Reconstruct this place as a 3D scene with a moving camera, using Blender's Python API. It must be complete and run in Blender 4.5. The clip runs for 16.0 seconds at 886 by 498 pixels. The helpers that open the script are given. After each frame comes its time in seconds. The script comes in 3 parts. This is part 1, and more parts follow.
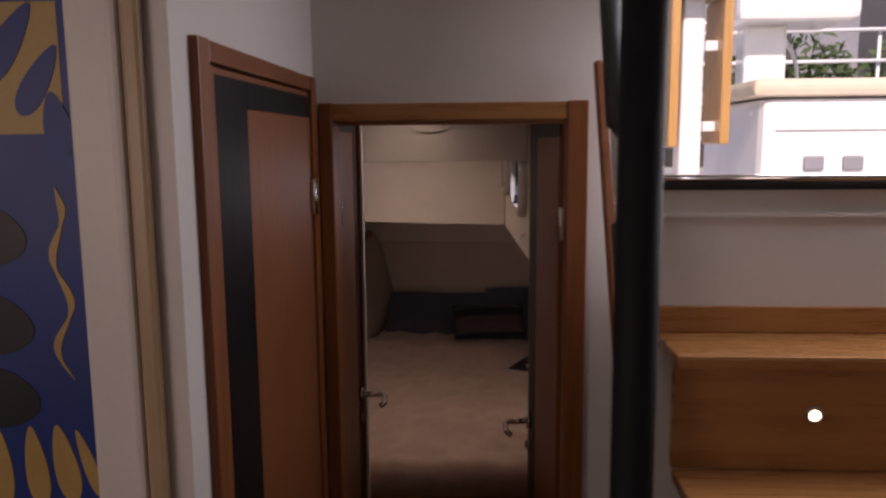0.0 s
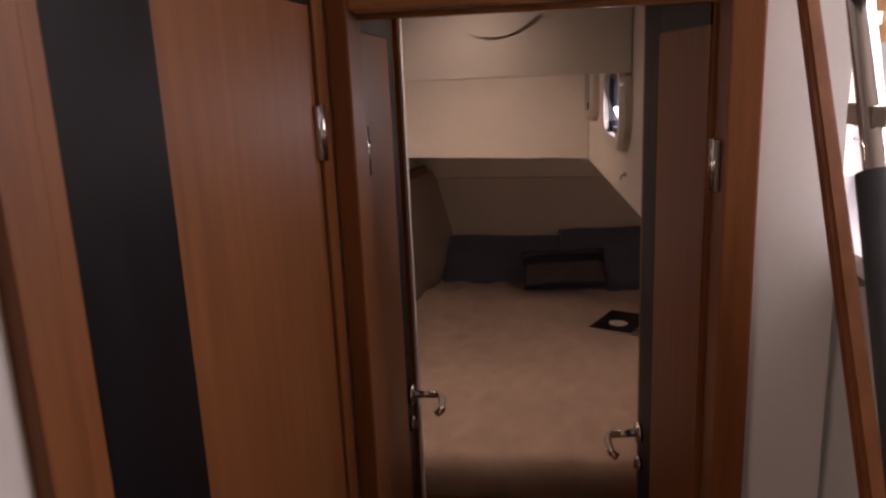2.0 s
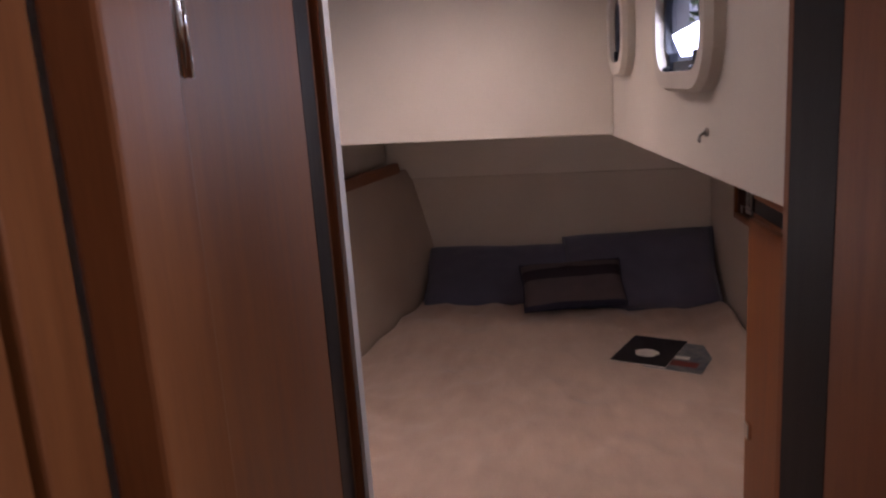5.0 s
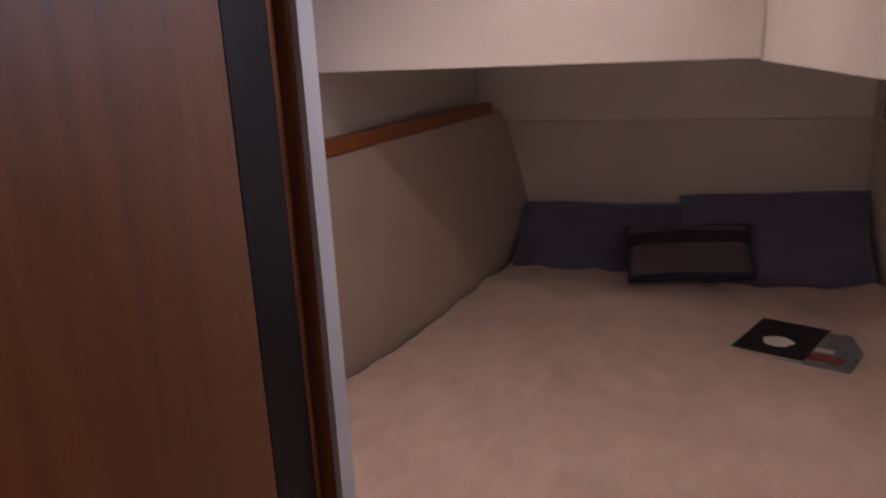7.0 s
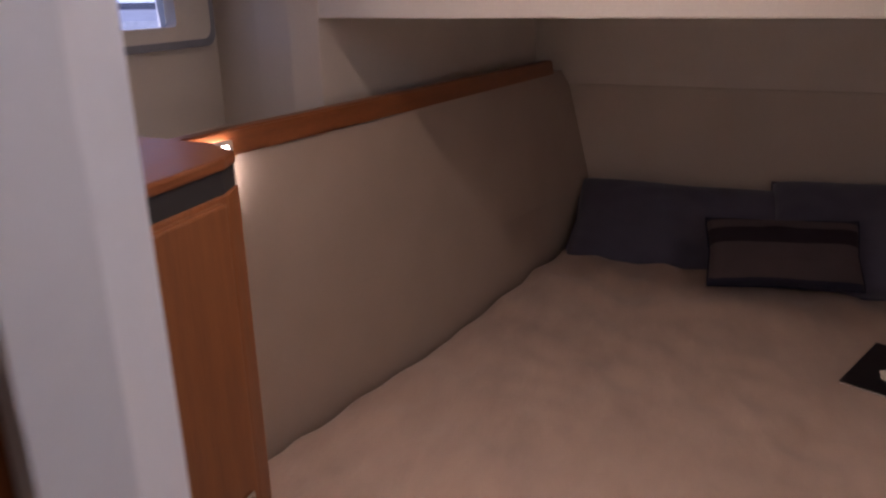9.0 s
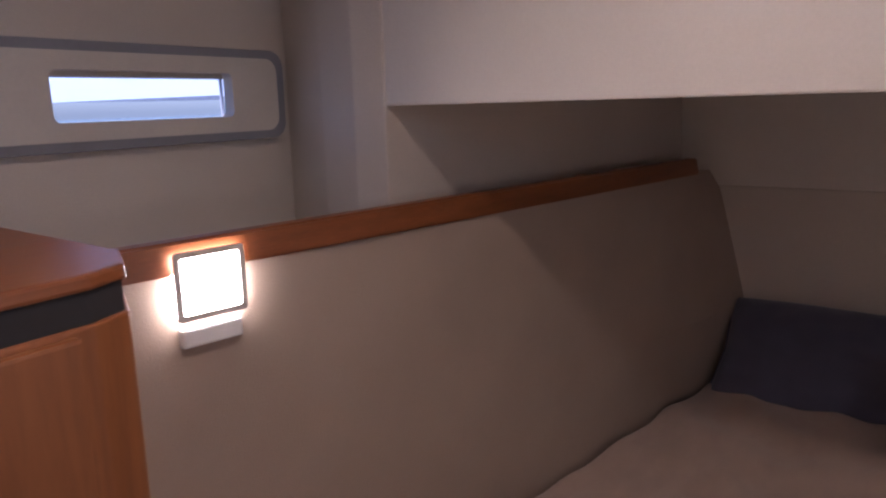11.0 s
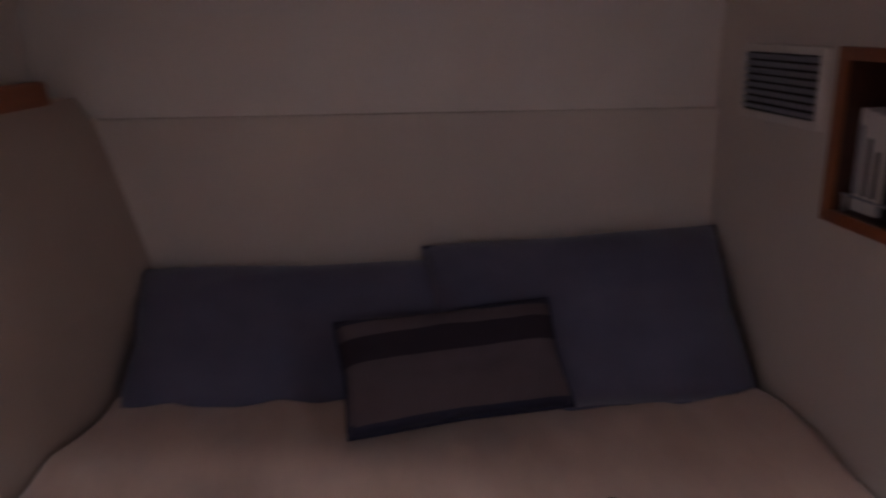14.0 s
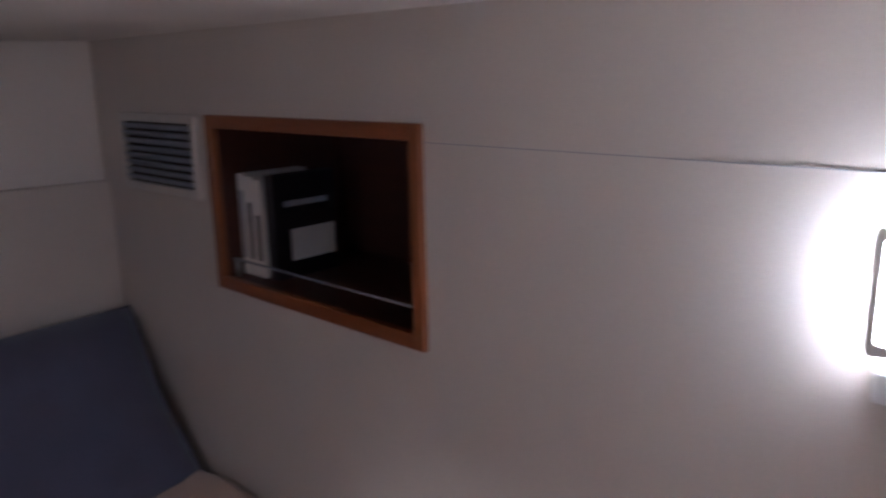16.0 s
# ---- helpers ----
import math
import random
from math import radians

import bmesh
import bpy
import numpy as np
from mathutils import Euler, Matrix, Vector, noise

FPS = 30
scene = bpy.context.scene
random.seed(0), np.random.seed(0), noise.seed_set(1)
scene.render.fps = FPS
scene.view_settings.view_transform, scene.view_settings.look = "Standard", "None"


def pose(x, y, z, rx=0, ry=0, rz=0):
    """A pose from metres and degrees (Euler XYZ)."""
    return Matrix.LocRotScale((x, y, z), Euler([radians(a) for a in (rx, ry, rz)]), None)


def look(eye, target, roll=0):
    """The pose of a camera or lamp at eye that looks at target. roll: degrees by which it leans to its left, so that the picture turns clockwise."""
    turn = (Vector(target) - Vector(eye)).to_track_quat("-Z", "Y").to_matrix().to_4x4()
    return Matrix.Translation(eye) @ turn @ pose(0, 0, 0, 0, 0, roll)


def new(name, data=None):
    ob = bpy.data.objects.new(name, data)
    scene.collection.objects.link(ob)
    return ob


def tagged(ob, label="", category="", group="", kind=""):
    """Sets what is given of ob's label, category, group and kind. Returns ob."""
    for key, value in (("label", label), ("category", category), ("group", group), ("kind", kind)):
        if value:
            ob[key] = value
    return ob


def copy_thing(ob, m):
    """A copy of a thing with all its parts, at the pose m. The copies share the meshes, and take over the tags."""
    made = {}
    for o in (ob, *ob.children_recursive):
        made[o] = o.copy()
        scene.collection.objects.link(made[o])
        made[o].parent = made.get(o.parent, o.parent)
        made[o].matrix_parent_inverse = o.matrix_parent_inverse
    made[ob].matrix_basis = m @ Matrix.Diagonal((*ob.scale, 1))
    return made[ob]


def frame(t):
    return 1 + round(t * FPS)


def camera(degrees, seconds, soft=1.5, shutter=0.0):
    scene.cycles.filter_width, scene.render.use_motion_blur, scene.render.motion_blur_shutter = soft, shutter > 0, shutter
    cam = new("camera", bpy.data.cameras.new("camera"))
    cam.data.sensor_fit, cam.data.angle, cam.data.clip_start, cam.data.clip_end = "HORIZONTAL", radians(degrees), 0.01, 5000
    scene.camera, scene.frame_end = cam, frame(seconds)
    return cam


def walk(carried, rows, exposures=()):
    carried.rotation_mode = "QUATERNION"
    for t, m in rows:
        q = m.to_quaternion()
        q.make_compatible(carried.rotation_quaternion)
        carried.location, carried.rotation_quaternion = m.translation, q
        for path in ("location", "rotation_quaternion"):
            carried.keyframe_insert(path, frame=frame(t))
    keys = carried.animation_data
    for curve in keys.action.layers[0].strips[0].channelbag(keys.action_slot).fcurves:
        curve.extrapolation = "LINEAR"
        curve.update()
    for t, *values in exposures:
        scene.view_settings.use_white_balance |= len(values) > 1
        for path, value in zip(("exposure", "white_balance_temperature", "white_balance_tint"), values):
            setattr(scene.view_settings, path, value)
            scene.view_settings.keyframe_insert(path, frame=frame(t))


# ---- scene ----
cam = camera(60.7, 16.0, soft=2.3, shutter=0.5)
PATH = [
    (0, (0.092, -1.94, 1.766), (-0.031, 0.037, 1.486), -0.5),
    (0.5, (0.004, -1.782, 1.76), (-0.131, 0.185, 1.421), -0.6),
    (1, (-0.017, -1.609, 1.749), (-0.166, 0.352, 1.385), -1.4),
    (1.5, (0.012, -1.408, 1.737), (-0.186, 0.542, 1.337), -1.9),
    (2, (0.017, -1.277, 1.726), (-0.265, 0.649, 1.264), -2.5),
    (2.5, (-0.009, -1.141, 1.708), (-0.252, 0.784, 1.223), -2.1),
    (3, (-0.059, -0.969, 1.705), (-0.177, 0.963, 1.202), -3.4),
    (3.5, (-0.09, -0.847, 1.676), (-0.145, 1.077, 1.132), -1.6),
    (3.7, (-0.097, -0.78, 1.653), (-0.202, 1.149, 1.139), -3.4),
    (5.8, (-0.053, -0.318, 1.475), (-0.382, 1.61, 1.058), -2.2),
    (6, (-0.058, -0.265, 1.46), (-0.411, 1.659, 1.044), -1.9),
    (6.5, (-0.062, -0.178, 1.438), (-0.459, 1.723, 0.961), -2.1),
    (7, (-0.067, -0.063, 1.429), (-0.584, 1.796, 0.905), -2.9),
    (7.5, (-0.078, 0.062, 1.42), (-0.733, 1.876, 0.851), -4.0),
    (8, (-0.078, 0.192, 1.418), (-0.716, 1.98, 0.789), -5.3),
    (8.5, (-0.143, 0.296, 1.408), (-0.750, 2.086, 0.764), -2.1),
    (9, (-0.190, 0.368, 1.415), (-0.804, 2.159, 0.774), -1.1),
    (9.2, (-0.191, 0.409, 1.419), (-0.813, 2.206, 0.801), -1.2),
    (11.3, (-0.13, 0.831, 1.354), (-1.202, 2.479, 0.984), -1.7),
    (11.5, (-0.153, 0.887, 1.347), (-1.178, 2.557, 0.945), -1.6),
    (12, (-0.228, 1.016, 1.343), (-0.942, 2.817, 0.846), -2.0),
    (12.5, (-0.209, 1.142, 1.326), (-0.658, 3.014, 0.784), -1.3),
    (13, (-0.173, 1.286, 1.307), (-0.511, 3.176, 0.748), -2.5),
    (13.5, (-0.126, 1.373, 1.287), (-0.28, 3.288, 0.73), -2.8),
    (14, (-0.094, 1.443, 1.279), (0.137, 3.345, 0.707), -1.1),
    (14.5, (-0.028, 1.493, 1.3), (0.668, 3.305, 0.82), -4.1),
    (15, (0.011, 1.524, 1.294), (1.048, 3.169, 0.824), -1.1),
    (15.5, (0.034, 1.528, 1.298), (1.216, 3.073, 0.832), -1.3),
    (16, (0.073, 1.497, 1.292), (1.489, 2.832, 0.834), -1.3),
]
walk(cam, [(t, look(eye, target, roll)) for t, eye, target, roll in PATH], [
    (0.0, -0.05, 7300, 33), (1.0, 0.22, 7500, 35), (2.0, 0.43, 7900, 36), (2.5, 0.66, 7300, 29), (3.5, 0.83, 6600, 27), (6.0, 1.08, 6300, 33), (7.0, 1.05, 6300, 33), (9.0, 0.92, 6500, 31),
    (11.5, 1.06, 5900, 29), (12.5, 1.18, 6000, 34), (13.5, 1.06, 5700, 32), (14.5, 1.40, 5300, 24), (15.5, 1.62, 4900, 17), (16.0, 1.74, 4800, 16)])

# ---- world, sun, large lights ----
world = bpy.data.worlds.new("sky")
scene.world = world
world.use_nodes = True
wn = world.node_tree.nodes
sky = wn.new("ShaderNodeTexSky")
sky.sky_type, sky.sun_disc = "NISHITA", False
sky.sun_elevation, sky.sun_rotation = radians(45), radians(186)
world.node_tree.links.new(sky.outputs[0], wn["Background"].inputs[0])
wn["Background"].inputs[1].default_value = 0.15


def lamp(name, kind, m, energy, color, **kw):
    data = bpy.data.lights.new(name, kind)
    data.energy, data.color = energy, color
    if kind == "AREA":
        data.shape, data.size, data.size_y = "RECTANGLE", kw["size"], kw["size_y"]
    if kind == "SUN":
        data.angle = radians(kw["angle"])
    if kind in ("POINT", "SPOT"):
        data.shadow_soft_size = kw.get("soft", 0.02)
    if kind == "SPOT":
        data.spot_size, data.spot_blend = radians(kw["cone"]), kw["blend"]
    ob = new(name, data)
    ob.matrix_world = m
    return ob


WARM = (1.0, 0.84, 0.68)
lamp("sun", "SUN", look((0, 0, 5), (0.5, 5.0, 0)), 5.0, (1.0, 0.96, 0.9), angle=1.0)
lamp("cabin_spot_light", "SPOT", look((-0.37, 1.27, 1.912), (-0.37, 1.40, 0.5)), 7.6, WARM, soft=0.03, cone=160, blend=1.0)
# Added fill to brighten steps and bulkhead; the saloon side has no window.
lamp("saloon_fill_light", "AREA", look((-1.45, -2.3, 1.75), (0.9, -0.45, 1.2)), 9.5, (1.0, 0.93, 0.86), size=1.3, size_y=0.45)
lamp("companionway_daylight", "AREA", look((0.95, -0.25, 1.98), (0.45, -1.05, 1.0)), 10.0, (0.86, 0.93, 1.0), size=0.9, size_y=0.55)
# Assumed lamp, unseen; added to light the entry fascia and doors.
lamp("assumed_entry_light", "SPOT", look((-0.17, 0.52, 1.912), (-0.17, 0.54, 0.5)), 0.55, WARM, soft=0.03, cone=160, blend=1.0)
lamp("porthole_daylight", "AREA", look((0.208, 0.87, 1.615), (-0.6, 0.80, 1.25)), 0.9, (0.80, 0.89, 1.0), size=0.30, size_y=0.13)
lamp("hull_window_daylight", "AREA", look((-1.32, 1.666, 1.392), (-0.4, 1.7, 1.2)), 0.06, (0.42, 0.62, 1.0), size=0.34, size_y=0.06)


# ---- materials ----
def material(name, color, rough=0.5, metal=0.0, vary=0.12, scale=8.0, stretch=(1, 1, 1), bump=0.05, bump_scale=120.0, spec=0.5, coat=0.0,
             color2=None, emit=None, power=0.0, sheen=0.0):
    m = bpy.data.materials.new(name)
    m.use_nodes = True
    nt = m.node_tree
    n, link = nt.nodes, nt.links.new
    b = n["Principled BSDF"]
    b.inputs["Roughness"].default_value, b.inputs["Metallic"].default_value = rough, metal
    b.inputs["Specular IOR Level"].default_value, b.inputs["Coat Weight"].default_value = spec, coat
    b.inputs["Sheen Weight"].default_value = sheen
    tc, mp = n.new("ShaderNodeTexCoord"), n.new("ShaderNodeMapping")
    mp.inputs["Scale"].default_value = stretch
    link(tc.outputs["Object"], mp.inputs[0])
    big, small = n.new("ShaderNodeTexNoise"), n.new("ShaderNodeTexNoise")
    big.inputs["Scale"].default_value, big.inputs["Detail"].default_value = scale, 5
    small.inputs["Scale"].default_value, small.inputs["Detail"].default_value = bump_scale, 3
    link(mp.outputs[0], big.inputs[0]), link(mp.outputs[0], small.inputs[0])
    ramp = n.new("ShaderNodeValToRGB")
    c2 = color2 or [c * (1 - 2 * vary) for c in color]
    ramp.color_ramp.elements[0].position, ramp.color_ramp.elements[1].position = 0.3, 0.7
    ramp.color_ramp.elements[0].color, ramp.color_ramp.elements[1].color = (*c2, 1), (*color, 1)
    link(big.outputs["Fac"], ramp.inputs[0])
    mix = n.new("ShaderNodeMix")
    mix.data_type, mix.blend_type = "RGBA", "MULTIPLY"
    mix.inputs[0].default_value = min(1.0, vary * 2)
    link(ramp.outputs[0], mix.inputs[6]), link(small.outputs["Fac"], mix.inputs[7])
    bright = n.new("ShaderNodeBrightContrast")
    bright.inputs[1].default_value = 0.0
    link(mix.outputs[2], bright.inputs[0])
    link(bright.outputs[0], b.inputs["Base Color"])
    rr = n.new("ShaderNodeMapRange")
    rr.inputs[3].default_value, rr.inputs[4].default_value = max(0.02, rough - 0.07), min(1.0, rough + 0.07)
    link(big.outputs["Fac"], rr.inputs[0]), link(rr.outputs[0], b.inputs["Roughness"])
    if bump:
        bp = n.new("ShaderNodeBump")
        bp.inputs["Strength"].default_value, bp.inputs["Distance"].default_value = bump, 0.004
        link(small.outputs["Fac"], bp.inputs["Height"]), link(bp.outputs[0], b.inputs["Normal"])
    if emit:
        b.inputs["Emission Color"].default_value, b.inputs["Emission Strength"].default_value = (*emit, 1), power
    return m


def glass(name, color=(0.9, 0.95, 1.0), rough=0.0):
    m = bpy.data.materials.new(name)
    m.use_nodes = True
    b = m.node_tree.nodes["Principled BSDF"]
    b.inputs["Base Color"].default_value = (*color, 1)
    b.inputs["Roughness"].default_value, b.inputs["Transmission Weight"].default_value, b.inputs["IOR"].default_value = rough, 1.0, 1.1
    return m


WOOD = material("oak_veneer", (0.29, 0.098, 0.028), 0.48, vary=0.11, scale=5, stretch=(9, 9, 0.7), bump=0.06, bump_scale=40, color2=(0.205, 0.064, 0.017))
WOOD_H = material("oak_rail", (0.29, 0.090, 0.028), 0.40, vary=0.16, scale=5, stretch=(6, 0.7, 9), bump=0.06, bump_scale=40, color2=(0.21, 0.063, 0.018))
WOOD_X = material("oak_crosswise", (0.50, 0.245, 0.085), 0.28, vary=0.16, scale=5, stretch=(0.7, 9, 9), bump=0.06, bump_scale=40, color2=(0.41, 0.185, 0.06))
PALE = material("pale_wood", (0.55, 0.40, 0.25), 0.4, vary=0.10, scale=5, stretch=(9, 9, 0.7), bump=0.04, bump_scale=40)
INLAY = material("dark_inlay", (0.008, 0.007, 0.010), 0.45, spec=0.2, vary=0.2, scale=6, stretch=(9, 9, 0.7), bump=0.05, bump_scale=50)
WHITE = material("white_laminate", (0.74, 0.72, 0.69), 0.45, vary=0.04, scale=3, bump=0.03, bump_scale=90)
HEADLINER = material("headliner_vinyl", (0.72, 0.66, 0.58), 0.6, vary=0.05, scale=3, bump=0.12, bump_scale=220)
PANEL = material("cream_wall_lining", (0.60, 0.53, 0.45), 0.62, vary=0.05, scale=3, bump=0.12, bump_scale=220)
UPHOLSTERY = material("beige_upholstery", (0.41, 0.315, 0.24), 0.85, vary=0.06, scale=4, bump=0.25, bump_scale=350, sheen=0.2)
BEDDING = material("beige_bedspread", (0.56, 0.412, 0.318), 0.9, vary=0.085, scale=9, stretch=(1.0, 0.45, 1.0), bump=1.0, bump_scale=22, sheen=0.3)
NAVY = material("slate_blue_cotton", (0.108, 0.108, 0.165), 0.9, vary=0.10, scale=9, bump=0.25, bump_scale=300, sheen=0.3)
NAVY_DARK = material("dark_navy_cotton", (0.019, 0.021, 0.048), 0.9, vary=0.10, scale=9, bump=0.2, bump_scale=300)
MAROON = material("aubergine_cotton", (0.022, 0.013, 0.022), 0.9, vary=0.10, scale=9, bump=0.2, bump_scale=300)
TAUPE = material("taupe_cotton", (0.105, 0.080, 0.086), 0.9, vary=0.10, scale=9, bump=0.2, bump_scale=300)
CHROME = material("chrome", (0.80, 0.79, 0.77), 0.12, 1.0, vary=0.03, scale=20, bump=0.0)
STEEL = material("brushed_steel", (0.62, 0.60, 0.57), 0.3, 1.0, vary=0.06, scale=20, bump=0.03)
BLACK = material("black_leather", (0.011, 0.014, 0.021), 0.7, spec=0.3, vary=0.2, scale=20, bump=0.2, bump_scale=260)
GREY_GRIP = material("dark_grey_grip", (0.045, 0.05, 0.06), 0.6, vary=0.15, scale=20, bump=0.2, bump_scale=260)
GREY = material("grey_plastic", (0.24, 0.245, 0.27), 0.5, vary=0.06, scale=9, bump=0.04)
BEIGE_PLASTIC = material("cream_plastic", (0.62, 0.57, 0.50), 0.42, vary=0.05, scale=9, bump=0.03)
BLUE_ART = material("ultramarine_print", (0.003, 0.034, 0.24), 0.5, vary=0.10, scale=6, bump=0.03)
YELLOW_ART = material("ochre_print", (0.50, 0.33, 0.11), 0.5, vary=0.08, scale=6, bump=0.03)
BLACK_ART = material("black_print", (0.010, 0.008, 0.016), 0.5, vary=0.1, scale=6, bump=0.03)
VARNISH = material("varnished_teak", (0.62, 0.34, 0.12), 0.3, vary=0.12, scale=6, stretch=(9, 9, 0.7), bump=0.03, bump_scale=40)
SMOKE_GLASS = glass("smoke_blue_glass", (0.50, 0.56, 0.70))
BLUE_GLASS = glass("blue_tinted_glass", (0.40, 0.52, 0.86))
GELCOAT = material("white_gelcoat", (0.80, 0.80, 0.80), 0.25, vary=0.03, scale=4, bump=0.02, coat=0.4)
CUSHION = material("cream_cushion", (0.72, 0.62, 0.48), 0.7, vary=0.06, scale=6, bump=0.1)
LEAF = material("plant_leaves", (0.07, 0.12, 0.03), 0.6, vary=0.25, scale=12, bump=0.0)
WATER = material("grey_green_water", (0.06, 0.10, 0.10), 0.12, vary=0.2, scale=2, bump=0.3, bump_scale=8)
LAMP_ON = material("lamp_diffuser_lit", (0.9, 0.85, 0.75), 0.5, vary=0.02, bump=0.0, emit=(1.0, 0.93, 0.84), power=23.0)
LED_ON = material("step_light_lit", (0.9, 0.85, 0.75), 0.5, vary=0.02, bump=0.0, emit=(1.0, 0.85, 0.55), power=7.0)
FLOOR = material("teak_sole", (0.24, 0.12, 0.05), 0.35, vary=0.2, scale=5, stretch=(14, 0.8, 9), bump=0.05, bump_scale=40)
PAPER = material("white_paper", (0.70, 0.66, 0.60), 0.5, vary=0.03, bump=0.0)
COVER = material("near_black_cover", (0.014, 0.011, 0.014), 0.35, vary=0.1, scale=20, bump=0.0)
BLUE_COVER = material("blue_photo_cover", (0.10, 0.14, 0.19), 0.35, vary=0.3, scale=25, bump=0.0, color2=(0.30, 0.30, 0.28))
RED_PRINT = material("dull_red_print", (0.30, 0.05, 0.04), 0.4, vary=0.2, scale=30, bump=0.0)
NICHE_WOOD = material("dark_brown_lining", (0.075, 0.026, 0.014), 0.5, vary=0.12, scale=5, stretch=(9, 0.9, 9), bump=0.06, bump_scale=40)
# Near-black stands in for the shade inside slots, openings, vent and washroom.
PAINTED_DARK = material("painted_interior_dark", (0.02, 0.017, 0.016), 0.8, vary=0.1, bump=0.0)


# ---- mesh helpers ----
def mesh_from(bm, name, mat):
    bmesh.ops.recalc_face_normals(bm, faces=bm.faces)
    me = bpy.data.meshes.new(name)
    bm.to_mesh(me)
    bm.free()
    me.materials.append(mat)
    return me


def part(name, bm, mat, parent=None, label="", smooth=False):
    me = mesh_from(bm, name, mat)
    if smooth:
        for p in me.polygons:
            p.use_smooth = True
    ob = new(name, me)
    if parent:
        ob.parent = parent
    if label:
        ob["label"] = label
    return ob


def thing(name, label, category, group="", kind="", at=None):
    ob = new(name)
    if at is not None:
        ob.matrix_world = at
    return tagged(ob, label, category, group, kind)


def add_box(bm, x0, x1, y0, y1, z0, z1, bevel=0.0, m=None):
    vs = [bm.verts.new((x, y, z)) for x in (x0, x1) for y in (y0, y1) for z in (z0, z1)]
    fs = [bm.faces.new([vs[i] for i in f]) for f in ((0, 1, 3, 2), (4, 6, 7, 5), (0, 4, 5, 1), (2, 3, 7, 6), (0, 2, 6, 4), (1, 5, 7, 3))]
    bmesh.ops.recalc_face_normals(bm, faces=fs)
    if bevel:
        es = {e for f in fs for e in f.edges}
        r = bmesh.ops.bevel(bm, geom=list(es), offset=bevel, segments=2, affect="EDGES", profile=0.6)
        vs = list({v for v in vs if v.is_valid} | set(r["verts"]))
    if m is not None:
        bmesh.ops.transform(bm, matrix=m, verts=vs)
    return bm


def box(x0, x1, y0, y1, z0, z1, bevel=0.0, m=None):
    return add_box(bmesh.new(), x0, x1, y0, y1, z0, z1, bevel, m)


def prism(points, z0, z1, bevel=0.0, bm=None):
    """An upright solid over a plan outline."""
    bm = bm or bmesh.new()
    lo = [bm.verts.new((x, y, z0)) for x, y in points]
    hi = [bm.verts.new((x, y, z1)) for x, y in points]
    n = len(points)
    fs = [bm.faces.new(lo[::-1]), bm.faces.new(hi)]
    fs += [bm.faces.new((lo[i], lo[(i + 1) % n], hi[(i + 1) % n], hi[i])) for i in range(n)]
    bmesh.ops.recalc_face_normals(bm, faces=fs)
    if bevel:
        bmesh.ops.bevel(bm, geom=list({e for f in fs for e in f.edges}), offset=bevel, segments=2, affect="EDGES", profile=0.6)
    return bm


def tube(points, radius, sides=12, bm=None, closed=False):
    """A round bar along a line of points."""
    bm = bm or bmesh.new()
    pts = [Vector(p) for p in points]
    rings, n = [], len(pts)
    up = None
    for i, p in enumerate(pts):
        if closed:
            d = (pts[(i + 1) % n] - pts[i - 1]).normalized()
        else:
            d = (pts[min(i + 1, n - 1)] - pts[max(i - 1, 0)]).normalized()
        if up is None or abs(up.dot(d)) > 0.95:
            up = Vector((0, 0, 1)) if abs(d.z) < 0.9 else Vector((1, 0, 0))
        a = d.cross(up).normalized()
        up = a.cross(d).normalized()
        rings.append([bm.verts.new(p + radius * (math.cos(t) * a + math.sin(t) * up)) for t in [2 * math.pi * k / sides for k in range(sides)]])
    for i in range(n if closed else n - 1):
        a, b = rings[i], rings[(i + 1) % n]
        for k in range(sides):
            bm.faces.new((a[k], a[(k + 1) % sides], b[(k + 1) % sides], b[k]))
    if not closed:
        bm.faces.new(rings[0][::-1]), bm.faces.new(rings[-1])
    return bm


def rounded(w, h, r, seg=6):
    """The outline of a rounded rectangle, centred."""
    pts = []
    for cx, cy, a0 in ((w / 2 - r, h / 2 - r, 0), (-w / 2 + r, h / 2 - r, 90), (-w / 2 + r, -h / 2 + r, 180), (w / 2 - r, -h / 2 + r, 270)):
        pts += [(cx + r * math.cos(radians(a0 + 90 * k / seg)), cy + r * math.sin(radians(a0 + 90 * k / seg))) for k in range(seg + 1)]
    return pts


def ring_frame(outer, inner, depth, bm=None, chamfer=0.0):
    """A frame between two outlines with as many points, in the xy plane, from z=0 to depth."""
    bm = bm or bmesh.new()
    n = len(outer)
    oc = [(x * (1 - chamfer), y * (1 - chamfer)) for x, y in outer]
    rows = [[bm.verts.new((x, y, z)) for x, y in pts] for pts, z in ((outer, 0), (outer, depth * 0.6), (oc, depth), (inner, depth), (inner, 0))]
    for a, b in zip(rows, rows[1:] + rows[:1]):
        for i in range(n):
            bm.faces.new((a[i], a[(i + 1) % n], b[(i + 1) % n], b[i]))
    return bm


def plate(outline, depth, bm=None):
    return prism(outline, 0, depth, bm=bm)


def wall_with_hole(name, mat, axis, at, thick, a0, a1, z0, z1, holes, label):
    """A wall across an axis with oblong holes (a0, a1, z0, z1) right through it."""
    bm = bmesh.new()
    cuts_a = sorted({a0, a1, *[h[0] for h in holes], *[h[1] for h in holes]})
    cuts_z = sorted({z0, z1, *[h[2] for h in holes], *[h[3] for h in holes]})
    for p, q in zip(cuts_a, cuts_a[1:]):
        for r, s in zip(cuts_z, cuts_z[1:]):
            if any(h[0] <= p and q <= h[1] and h[2] <= r and s <= h[3] for h in holes):
                continue
